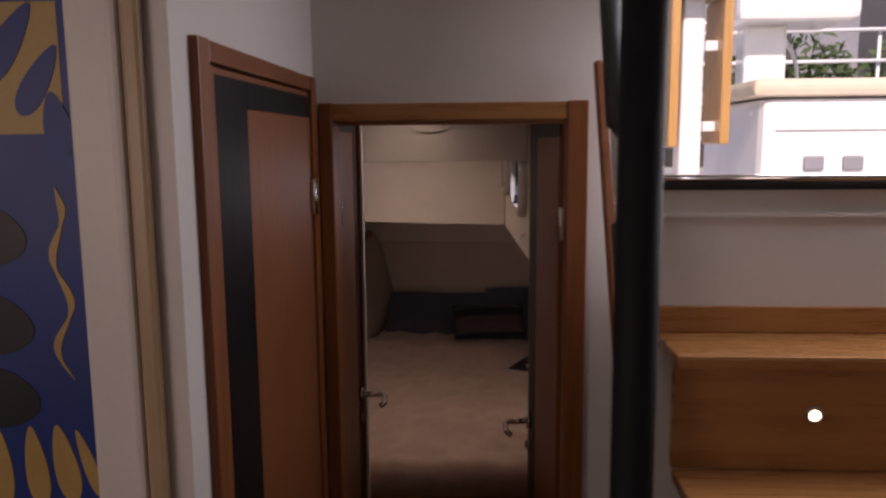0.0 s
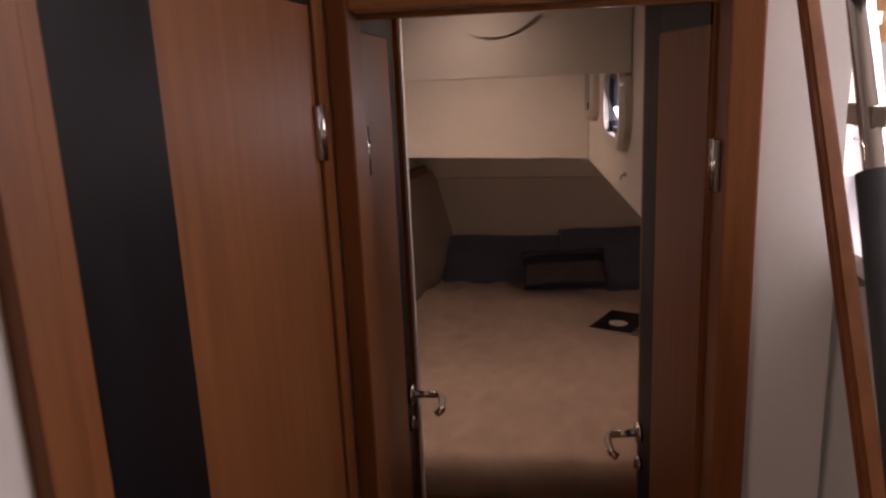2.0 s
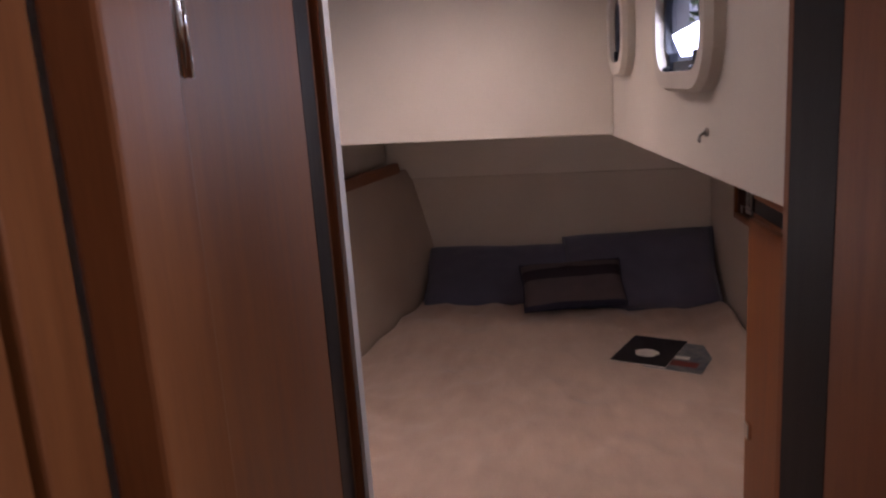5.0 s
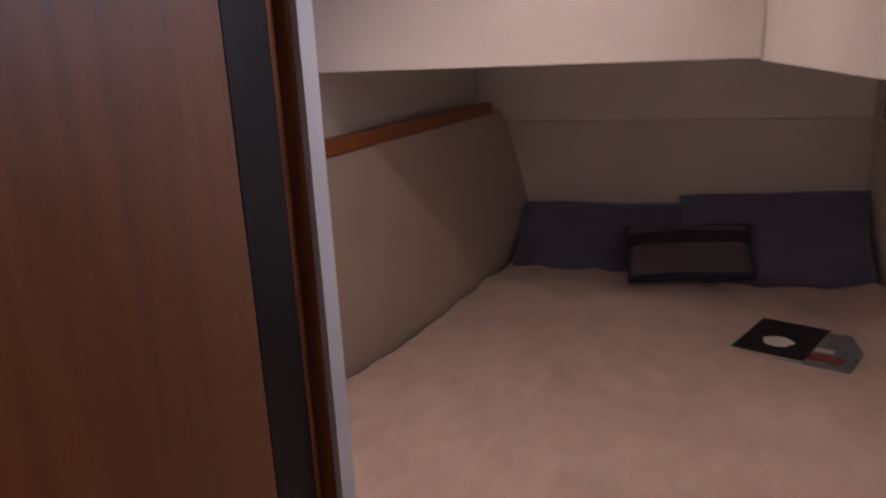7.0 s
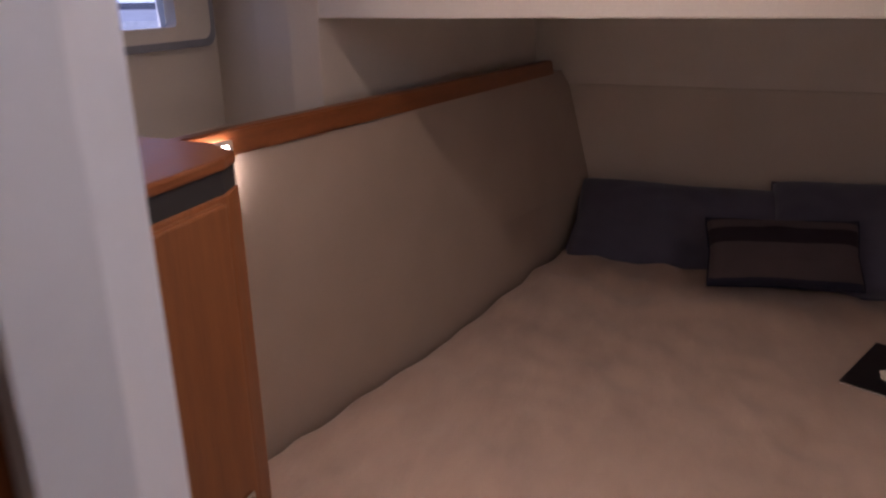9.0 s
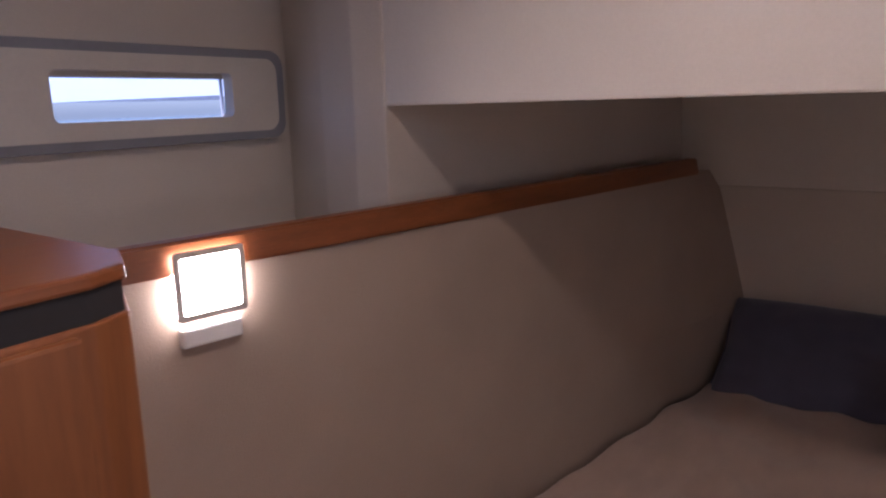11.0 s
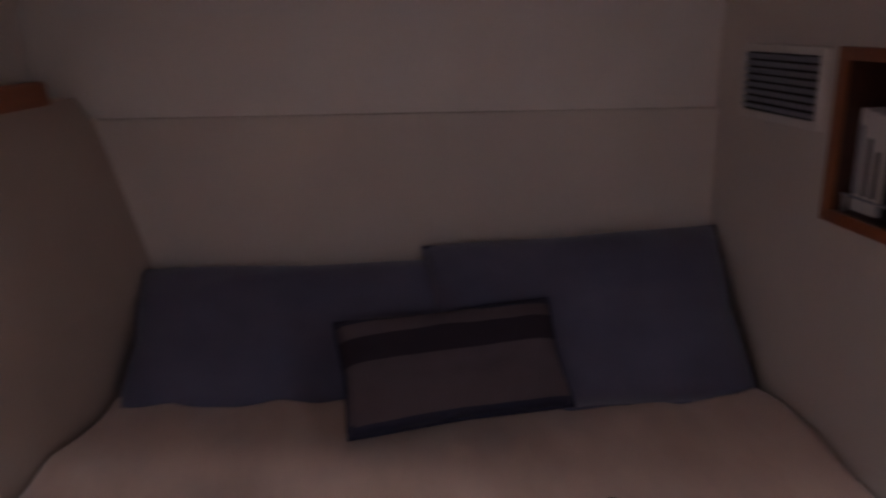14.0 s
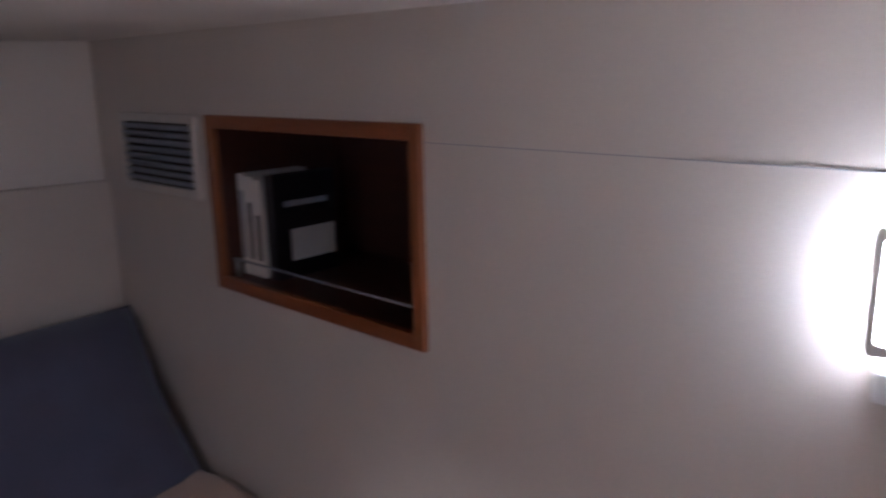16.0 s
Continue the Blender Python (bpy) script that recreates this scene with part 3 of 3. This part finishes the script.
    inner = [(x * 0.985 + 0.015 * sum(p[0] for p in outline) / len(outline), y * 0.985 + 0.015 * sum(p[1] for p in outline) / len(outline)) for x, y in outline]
    # Slot is nearly filled up; its shade is put into the colour.
    part("slot_shade", prism(inner, z - slot - 0.0005, z - lip + 0.0005), PAINTED_DARK, c, "near-black fill painting the shaded finger slot under the top")
    return c


cl = cabinet("bedside_cabinet", "low orange oak cabinet with a dark finger slot", [(-0.722, 0.605), (-0.722, 1.124), (-0.736, 1.168), (-0.80, 1.208), (-1.345, 1.28), (-1.345, 0.605)], 1.234, 0.015, 0.044)
part("door", box(-0.004, 0.010, 0.615, 1.106, 0.04, 1.184, 0.004, Matrix.Translation((-0.722, 0, 0))), WOOD, cl)
part("push_latch", box(0.0, 0.010, -0.013, 0.013, -0.018, 0.018, 0.003, Matrix.Translation((-0.7125, 1.072, 0.780))), CHROME, cl, "small square chrome push latch")
part("fiddle_tray", prism([(-0.86, 0.63), (-0.86, 1.06), (-0.93, 1.15), (-1.33, 1.23), (-1.33, 0.63)], 1.233, 1.237), INLAY, cl, "dark top tray")
cr = cabinet("bedside_cabinet", "low reddish oak cabinet with a dark finger slot", [(0.40, 0.50), (0.40, 1.18), (0.49, 1.28), (0.748, 1.28), (0.748, 0.50)], 1.272, 0.020, 0.050)
part("door", box(-0.012, 0.004, 0.515, 1.165, 0.04, 1.215, 0.004, Matrix.Translation((0.398, 0, 0))), WOOD, cr)
part("push_latch", box(-0.010, 0.0, -0.013, 0.013, -0.018, 0.018, 0.003, Matrix.Translation((0.386, 1.12, 0.745))), CHROME, cr, "small square chrome push latch")


# wall lamps
def wall_lamp(label, at):
    l = thing("wall_lamp", label, "wall lamp", "reading lamps", at=at)
    part("back_plate", prism(rounded(0.108, 0.150, 0.006, 3), 0, 0.007), BEIGE_PLASTIC, l)
    fr = part("shade_frame", ring_frame(rounded(0.116, 0.104, 0.006, 3), rounded(0.098, 0.086, 0.004, 3), 0.005), BEIGE_PLASTIC, l, "thin pale shade frame")
    fr.matrix_local = Matrix.Translation((0, 0.02, 0.0265))
    df = part("diffuser", prism(rounded(0.108, 0.096, 0.006, 3), 0, 0.0185, 0.002), LAMP_ON, l, "glowing square diffuser")
    df.matrix_local = Matrix.Translation((0, 0.02, 0.0075))
    sw = part("switch_bar", box(-0.05, 0.05, -0.075, -0.045, 0.0075, 0.024, 0.004), WHITE, l)
    return l


n_left = math.degrees(math.atan2(0.203, 1.0))
wall_lamp("lit square wall lamp below the oak rail", pose(-1.050, 1.511, 1.093, 0, 0, -n_left) @ pose(0, 0, 0, 90, 0, 90))
wall_lamp("lit square wall lamp on the cream wall", pose(0.7495, 1.588, 1.095, 90, 0, -90))

# niche with books, vent
nf = thing("wall_niche", "open reddish oak niche recessed in the wall", "shelf", kind="structure")
y0, y1, z0, z1 = NICHE
# Inner boards are much darker brown than the oak edging in front.
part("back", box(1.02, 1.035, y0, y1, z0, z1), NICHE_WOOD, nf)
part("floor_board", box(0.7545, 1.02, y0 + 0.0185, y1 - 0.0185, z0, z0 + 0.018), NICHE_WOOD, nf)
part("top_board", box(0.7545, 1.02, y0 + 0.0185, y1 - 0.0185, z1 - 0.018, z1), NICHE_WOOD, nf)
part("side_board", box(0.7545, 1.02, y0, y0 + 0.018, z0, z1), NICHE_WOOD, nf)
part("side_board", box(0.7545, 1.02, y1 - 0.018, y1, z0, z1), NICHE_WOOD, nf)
part("front_edge", box(0.741, 0.754, y0 + 0.0185, y1 - 0.0185, z0 - 0.002, z0 + 0.020, 0.002), WOOD_H, nf, "reddish oak edging")
part("front_edge", box(0.741, 0.754, y0 + 0.0185, y1 - 0.0185, z1 - 0.020, z1 + 0.002, 0.002), WOOD_H, nf, "reddish oak edging")
part("front_edge", box(0.741, 0.754, y0 - 0.002, y0 + 0.018, z0 - 0.002, z1 + 0.002, 0.002), WOOD, nf, "reddish oak edging")
part("front_edge", box(0.741, 0.754, y1 - 0.018, y1 + 0.002, z0 - 0.002, z1 + 0.002, 0.002), WOOD, nf, "reddish oak edging")
for yp in (y0 + 0.030, y1 - 0.030):
    part("bar_post", tube([(0.765, yp, z0 + 0.018), (0.765, yp, z0 + 0.050)], 0.004, 8), STEEL, nf, smooth=True)
part("fiddle_bar", tube([(0.765, y0 + 0.02, z0 + 0.048), (0.765, y1 - 0.02, z0 + 0.048)], 0.0022, 8), GREY, nf, "thin clear retaining bar", True)


def book(label, y, w, h, d, cover, tilt=0.0, x=0.785):
    b = thing("book", label, "book", "books in the niche", at=pose(x, y, z0 + 0.0185, tilt, 0, 0))
    part("pages", box(0.004, d - 0.003, -w / 2 + 0.003, w / 2 - 0.003, 0.003, h - 0.003), PAPER, b)
    part("spine", box(-0.002, 0.003, -w / 2, w / 2, 0, h), cover, b)
    part("front_cover", box(0.0035, d, -w / 2, -w / 2 + 0.0025, 0, h), cover, b)
    part("back_cover", box(0.0035, d, w / 2 - 0.0025, w / 2, 0, h), cover, b)
    return b


for i in range(3):
    bk = book("white-spined book standing in the niche", 2.645 - i * 0.023, 0.021, 0.178 - 0.004 * i, 0.13, PAPER)
    part("spine_title", box(-0.0032, -0.0018, -0.005, 0.005, 0.03, 0.15 - 0.02 * i), COVER if i else GREY, bk)
bk = book("dark photo book turned towards the berth", 2.568, 0.022, 0.180, 0.13, COVER, 0, 0.788)
part("cover_photo", box(0.030, 0.125, -0.0135, -0.0112, 0.03, 0.085), PAPER, bk, "pale photograph on the cover")
part("cover_photo", box(0.02, 0.11, -0.0135, -0.0112, 0.125, 0.135), GREY, bk)

vent = thing("air_vent", "grey louvred air vent in a cream frame", "vent", at=pose(0.7495, 2.853, 1.153, 90, 0, -90))
part("vent_frame", ring_frame(rounded(0.295, 0.150, 0.008, 3), rounded(0.258, 0.118, 0.006, 3), 0.010, chamfer=0.03), BEIGE_PLASTIC, vent)
# The darkness behind the slats is painted onto this plate.
part("vent_backing", plate(rounded(0.260, 0.120, 0.006, 3), 0.002), PAINTED_DARK, vent)
for i in range(8):
    part("slat", box(-0.129, 0.129, -0.006, 0.006, -0.0012, 0.0012, 0, pose(0, -0.05 + i * 0.0143, 0.006, 40, 0, 0)), GREY, vent)


# portholes, hull window, spotlight
def porthole(name, label, at, w, h, r, depth=0.03):
    p = thing(name, label, "porthole", kind="structure", at=at)
    part("surround", ring_frame(rounded(w + 0.07, h + 0.07, r + 0.03), rounded(w, h, r), depth, chamfer=0.05), BEIGE_PLASTIC, p)
    part("window_frame", ring_frame(rounded(w + 0.002, h + 0.002, r), rounded(w - 0.034, h - 0.034, r * 0.7), 0.014), GREY_GRIP, p, "dark grey window frame")
    g = part("pane", plate(rounded(w - 0.028, h - 0.028, r * 0.7), 0.004), SMOKE_GLASS, p, "smoke-blue pane")
    g.visible_shadow = False
    return p


ya = (PORT_A[0] + PORT_A[1]) / 2
pa = porthole("window_porthole_near", "rounded cream porthole with dark catches", SIDE @ pose(0.185, ya, 1.615, 90, 0, -90), 0.30, 0.17, 0.06)
yb = (PORT_B[0] + PORT_B[1]) / 2
pb = porthole("window_porthole_far", "small rounded cream porthole with dark catches", SIDE @ pose(0.185, yb, 1.64, 90, 0, -90), 0.17, 0.16, 0.06)
for p, s in ((pa, 0.09), (pb, 0.05)):
    for k in (-1, 1):
        c = part("catch", box(-0.010, 0.010, -0.022, 0.010, 0.004, 0.022, 0.003, Matrix.Translation((k * s, -0.062, 0))), BLACK, p, "dark porthole catch")
        part("catch_knob", tube([(k * s - 0.016, -0.082, 0.022), (k * s + 0.016, -0.082, 0.022)], 0.006, 10), BLACK, c, smooth=True)
hw = thing("window_hull", "long rounded hull window in a grey frame", "window", kind="structure", at=pose(-1.350, 1.666, 1.396, 90, 0, 90))
part("surround", ring_frame(rounded(0.70, 0.185, 0.035), rounded(0.388, 0.090, 0.012), 0.022, chamfer=0.02), GREY, hw, "grey moulded window surround")
part("inner_lining", ring_frame(rounded(0.645, 0.150, 0.03), rounded(0.385, 0.086, 0.012), 0.026, chamfer=0.01), BEIGE_PLASTIC, hw)
g = part("pane", plate(rounded(0.40, 0.11, 0.012), 0.004), BLUE_GLASS, hw, "blue-tinted pane")
g.matrix_local = Matrix.Translation((0, 0, -0.012))
g.visible_shadow = False
hk = thing("coat_hook", "small chrome hook on the overhead side", "hook", at=SIDE @ pose(0.1848, 0.800, 1.430, 90, 0, -90))
part("base", tube([(0, 0, 0), (0, 0, 0.005)], 0.007, 12), STEEL, hk, smooth=True)
part("prong", tube([(0, 0, 0.004), (0, -0.004, 0.012), (0, -0.012, 0.015), (0, -0.015, 0.012)], 0.0025, 8), STEEL, hk, smooth=True)
sp = thing("ceiling_spotlight", "round chrome recessed ceiling spotlight, lit", "ceiling light", "ceiling spotlights", at=pose(-0.37, 1.27, 1.93, 180, 0, 0))
circ = [(math.cos(2 * math.pi * k / 28), math.sin(2 * math.pi * k / 28)) for k in range(28)]
part("bezel", ring_frame([(0.042 * a, 0.042 * b) for a, b in circ], [(0.031 * a, 0.031 * b) for a, b in circ], 0.006), CHROME, sp)
part("lens", plate([(0.030 * a, 0.030 * b) for a, b in circ], 0.003), LAMP_ON, sp)
# Fixture for the assumed entry lamp, itself out of view.
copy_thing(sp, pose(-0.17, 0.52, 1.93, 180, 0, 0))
# added curved panel whose outline stands in for a shade arc on the fascia
bm = bmesh.new()
arc = [(-0.30 + 0.36 * k / 24, 1.93 - 0.131 * math.sin(math.pi * k / 24) ** 0.8) for k in range(25)]
fr_ = [bm.verts.new((x, 0.700, z)) for x, z in arc]
bk_ = [bm.verts.new((x, 0.7095, z)) for x, z in arc]
bm.faces.new(fr_), bm.faces.new(bk_[::-1])
for i in range(25):
    j = (i + 1) % 25
    bm.faces.new((fr_[i], fr_[j], bk_[j], bk_[i]))
structure("fascia_shade_panel", bm, HEADLINER, "shallow curved cream panel standing in for a shade arc on the fascia", "trim")

# ---- passage: print, hand rails, steps ----
pic = thing("wall_print", "blue print with ochre cut-out leaf shapes", "picture", at=pose(-0.484, -0.9055, 0.0, 90, 0, 0))
part("sheet", box(-0.60, 0.0, 0.75, 1.965, 0.0005, 0.006), BLUE_ART, pic)


def blob(points, z=0.006):
    return prism(points, z, z + 0.0012)


def wave(x0, z_hi, z_lo, amp, wide):
    lo, hi = [], []
    for k in range(41):
        f = k / 40
        z = z_hi + (z_lo - z_hi) * f
        x = x0 + amp * math.sin(f * 4.2 * math.pi) * (0.5 + 0.5 * f)
        w = wide * (0.35 + 0.65 * abs(math.sin(f * 4.2 * math.pi + 0.6))) * min(1, 10 * f + 0.1, 10 * (1 - f) + 0.02)
        lo.append((x - w, z)), hi.append((x + w, z))
    return lo + hi[::-1]


def leaf(x, z, ln, w, ang):
    pts = []
    for k in range(24):
        a = 2 * math.pi * k / 24
        px, pz = w * math.sin(a) * (1.0 - 0.35 * math.cos(a)), ln * math.cos(a)
        pts.append((x + px * math.cos(ang) - pz * math.sin(ang), z + px * math.sin(ang) + pz * math.cos(ang)))
    return pts


part("squiggle", blob(wave(-0.034, 1.708, 1.428, 0.015, 0.006)), YELLOW_ART, pic)
part("ochre_field", box(-0.60, -0.012, 1.782, 1.96, 0.0055, 0.0068), YELLOW_ART, pic)
for i, (x, z, ln, w, a) in enumerate(((-0.085, 1.905, 0.065, 0.020, -0.6), (-0.045, 1.855, 0.055, 0.018, -0.55), (-0.16, 1.90, 0.075, 0.022, -0.5), (-0.022, 1.795, 0.045, 0.02, 0.15), (-0.24, 1.86, 0.08, 0.03, -0.4))):
    part("blue_leaf", prism(leaf(x, z, ln, w, a), 0.0066, 0.0078), BLUE_ART, pic)
for i, (x, z, ln, w, a) in enumerate(((-0.095, 1.295, 0.062, 0.017, 0.08), (-0.050, 1.30, 0.060, 0.018, 0.16), (-0.014, 1.30, 0.055, 0.010, 0.3), (-0.15, 1.29, 0.062, 0.018, 0.0))):
    part("ochre_leaf", blob(leaf(x, z, ln, w, a)), YELLOW_ART, pic)
for i, z in enumerate((1.64, 1.51, 1.40)):
    part("black_shape", blob(leaf(-0.135, z, 0.045, 0.05, 0.2)), BLACK_ART, pic)

post = thing("grab_post", "black leather-covered upright grab post", "grab rail")
part("pole", tube([(0.283, -0.960, 0.0), (0.283, -0.960, 2.2)], 0.021, 16), STEEL, post, smooth=True)
part("leather_sleeve", tube([(0.283, -0.960, 0.3), (0.283, -0.960, 2.15)], 0.029, 20), BLACK, post, "black stitched leather sleeve", True)
part("floor_flange", tube([(0.283, -0.960, 0.0), (0.283, -0.960, 0.012)], 0.05, 20), STEEL, post, smooth=True)

lad = thing("companionway_handrail", "steel handrail with grey grips on an oak stringer", "handrail")


def stringer(a, b, w, t):
    bm = bmesh.new()
    off = Vector((0, w, 0))
    vs = [bm.verts.new(p + Vector((dx, 0, 0))) for dx in (-t / 2, t / 2) for p in (a, a + off, b + off, b)]
    for f in ((0, 1, 2, 3), (7, 6, 5, 4), (0, 4, 5, 1), (1, 5, 6, 2), (2, 6, 7, 3), (3, 7, 4, 0)):
        bm.faces.new([vs[i] for i in f])
    bmesh.ops.recalc_face_normals(bm, faces=bm.faces)
    bmesh.ops.bevel(bm, geom=list(bm.edges), offset=0.005, segments=2, affect="EDGES")
    return bm


part("stringer", stringer(Vector((0.345, -0.13, 1.95)), Vector((0.345, -1.30, 0.02)), 0.03, 0.022), WOOD, lad, "orange oak stringer")
P, Q = Vector((0.352, -0.240, 2.03)), Vector((0.352, -0.740, 1.0))
dirn = (Q - P)
part("steel_bar", tube([P + dirn * -0.1, P + dirn * 1.5], 0.014, 14), CHROME, lad, smooth=True)
part("grip", tube([P + dirn * 0.415, P + dirn * 1.5], 0.022, 18), GREY_GRIP, lad, "grey padded grip", True)
part("grip", tube([P + dirn * -0.1, P + dirn * 0.225], 0.022, 18), GREY_GRIP, lad, "grey padded grip", True)
part("bracket", box(-0.008, 0.008, -0.02, 0.05, -0.012, 0.012, 0.003, Matrix.Translation(P + dirn * 0.36)), STEEL, lad, "steel rail bracket")

st = thing("companionway_steps", "orange oak steps with a lit riser lamp", "stairs", kind="structure")
SX0, SX1 = 0.455, 1.55
for z, yn, yb_ in ((1.352, -0.495, -0.30), (1.115, -0.715, -0.47), (0.880, -0.935, -0.69), (0.645, -1.155, -0.91), (0.410, -1.375, -1.13), (0.175, -1.595, -1.35)):
    part("tread", box(SX0, SX1, yn, yb_, z - 0.028, z, 0.008), WOOD_X, st, "pale orange oak tread")
    part("riser", box(SX0, SX1, yn + 0.02, yn + 0.04, max(0.001, z - 0.2365), z - 0.0285), WOOD_X, st)
part("skirting", box(SX0, SX1, -0.312, -0.30, 1.3525, 1.410, 0.003), WOOD_X, st)
part("riser_lamp", tube([(0.727, -0.4755, 1.230), (0.727, -0.480, 1.230)], 0.011, 18), LED_ON, st, "small round glowing step lamp")
part("lamp_ring", tube([(0.727 + 0.014 * a, -0.478, 1.230 + 0.014 * b) for a, b in circ], 0.004, 6, closed=True), STEEL, st, smooth=True)
structure("wall_companionway", box(0.455, 1.9, -0.30, -0.26, 0.0, 1.660), WHITE, "white wall under the companionway sill", "wall")
structure("companionway_moulding", box(0.456, 1.55, -0.309, -0.3005, 1.602, 1.611, 0.002), WHITE, "thin white moulding on the companionway wall", "trim")
sill = thing("companionway_sill", "dark sill edged with steel below the open hatch", "sill", kind="structure")
part("sill_board", box(0.456, 1.9, -0.325, -0.20, 1.661, 1.680, 0.006), COVER, sill)
part("steel_edge", tube([(0.456, -0.318, 1.686), (1.9, -0.318, 1.686)], 0.008, 10), CHROME, sill, smooth=True)
structure("wall_companionway_side", box(1.55, 1.6, -0.26, -0.255, 1.682, 2.3), WHITE, "white side of the hatch opening", "wall")

# ---- cockpit and outside ----
structure("cockpit_floor", prism([(0.47, -0.25), (3.0, -0.25), (3.0, 9.0), (0.30, 9.0), (0.30, 0.475), (0.47, 0.475)], 1.40, 1.43), GELCOAT, "white gelcoat cockpit floor", "floor")
structure("cockpit_side", box(-2.5, 0.19, 2.15, 9.0, 1.405, 1.99), GELCOAT, "white gelcoat cockpit side moulding", "wall")
tb = thing("cockpit_table", "white cockpit table with folded varnished wooden leaves", "table")
part("column", box(0.868, 0.958, 1.25, 1.36, 1.43, 2.33, 0.015), GELCOAT, tb)
part("top", box(0.795, 1.060, 1.16, 1.45, 2.33, 2.385, 0.02), CUSHION, tb, "varnished pale wooden top")
part("folded_leaf", box(0.806, 0.842, 1.17, 1.44, 1.738, 2.325, 0.008), VARNISH, tb)
part("folded_leaf", box(1.008, 1.045, 1.17, 1.44, 1.748, 2.325, 0.008), VARNISH, tb)
for z in (1.80, 2.12):
    part("leaf_hinge", box(0.9585, 1.0075, 1.24, 1.27, z, z + 0.04, 0.004), GELCOAT, tb)
con = thing("helm_console", "white gelcoat helm console with a broad top", "console")
part("pedestal", prism([(1.64, 2.9), (1.90, 2.9), (1.86, 3.2), (1.68, 3.2)], 1.43, 2.47, 0.03), GELCOAT, con)
part("pod", box(1.54, 2.24, 2.7, 3.2, 2.45, 2.66, 0.05), GELCOAT, con)
wheel = part("steering_wheel", tube([(1.7 + 0.42 * a, 3.3, 2.15 + 0.42 * b) for a, b in circ], 0.014, 8, closed=True), STEEL, con, smooth=True)
seat = thing("cockpit_bench", "white moulded cockpit bench with a cream cushion", "bench")
part("base", box(1.30, 3.0, 1.55, 2.5, 1.43, 1.95, 0.05), GELCOAT, seat)
part("cushion", box(1.25, 3.0, 1.52, 2.5, 1.952, 2.03, 0.03), CUSHION, seat, "cream seat cushion")
part("bench_joint", box(1.36, 3.0, 1.546, 1.549, 1.80, 1.806), GREY, seat)
for x in (1.487, 1.657):
    part("locker_vent", box(x, x + 0.09, 1.536, 1.552, 1.625, 1.69, 0.01), GREY, seat)
rl = thing("guard_rail", "white tubular guard rail round the cockpit", "railing")
for z in (2.15, 2.40, 2.65):
    part("rail", tube([(-0.5, 4.6, z), (1.5, 4.75, z), (4.0, 4.6, z)], 0.016, 8), GELCOAT, rl, smooth=True)
for x in (-0.3, 0.6, 1.5, 2.4, 3.3):
    part("stanchion", tube([(x, 4.68, 1.43), (x, 4.68, 2.66)], 0.014, 8), GELCOAT, rl, smooth=True)
structure("aft_deck", box(-2.5, 5.0, 4.5, 5.0, 1.30, 1.46), GELCOAT, "white gelcoat aft deck edge", "floor")
structure("water", box(-300, 300, -300, 600, -0.9, -0.85), WATER, "grey-green harbour water", "water")
quay = structure("quay", box(-14, 18, 7.0, 30, -1.5, 1.2), material("quay_stone", (0.40, 0.38, 0.35), 0.8, vary=0.15), "pale stone quay behind the stern", "pavement")


def shrub(x, y, z, r, seed):
    rnd = random.Random(seed)
    s = thing("shrub", "leafy green potted shrub on the quay", "plant", "quay shrubs", at=pose(x, y, z))
    part("pot", prism([(0.28 * a, 0.28 * b) for a, b in circ], 0, 0.45, 0.02), material("dark_pot", (0.06, 0.055, 0.05), 0.6), s)
    part("trunk", tube([(0, 0, 0.4), (0.03, 0.02, 0.8), (-0.02, 0.04, 1.2)], 0.03, 8), WOOD, s)
    bm = bmesh.new()
    for k in range(900):
        d = Vector((rnd.gauss(0, 1), rnd.gauss(0, 1), rnd.gauss(0, 0.8)))
        p = d.normalized() * r * rnd.uniform(0.3, 1.0) ** 0.6 * (0.8 + 0.4 * noise.noise(d * 0.8 + Vector((seed, 0, 0)))) + Vector((0, 0, 1.2))
        u = Vector((rnd.uniform(-1, 1), rnd.uniform(-1, 1), rnd.uniform(-1, 1))).normalized()
        w = u.orthogonal().normalized()
        ln = rnd.uniform(0.05, 0.11)
        vs = [bm.verts.new(p + q) for q in (u * ln, w * ln * 0.4, -u * ln, -w * ln * 0.4)]
        bm.faces.new(vs)
    part("crown", bm, LEAF, s)


for k, (x, y, r) in enumerate(((1.2, 7.6, 0.75), (2.6, 7.9, 0.8), (3.9, 7.6, 0.8), (0.0, 8.0, 0.7), (5.2, 7.8, 0.8))):
    shrub(x, y, 1.2, r, 11 + k)
hs = thing("quay_building", "dark glazed building behind the quay", "building")
part("wall", box(-12, 16, 14.0, 15, 1.2, 7.5), material("dark_facade", (0.07, 0.07, 0.08), 0.4, vary=0.2, scale=1.0), hs)
for k in range(14):
    part("window", box(-11 + 1.9 * k, -9.7 + 1.9 * k, 13.97, 14.0, 2.0, 6.5), GREY, hs)
part("roof", box(-12.2, 16.2, 13.8, 15.2, 7.5, 7.7), GREY, hs)
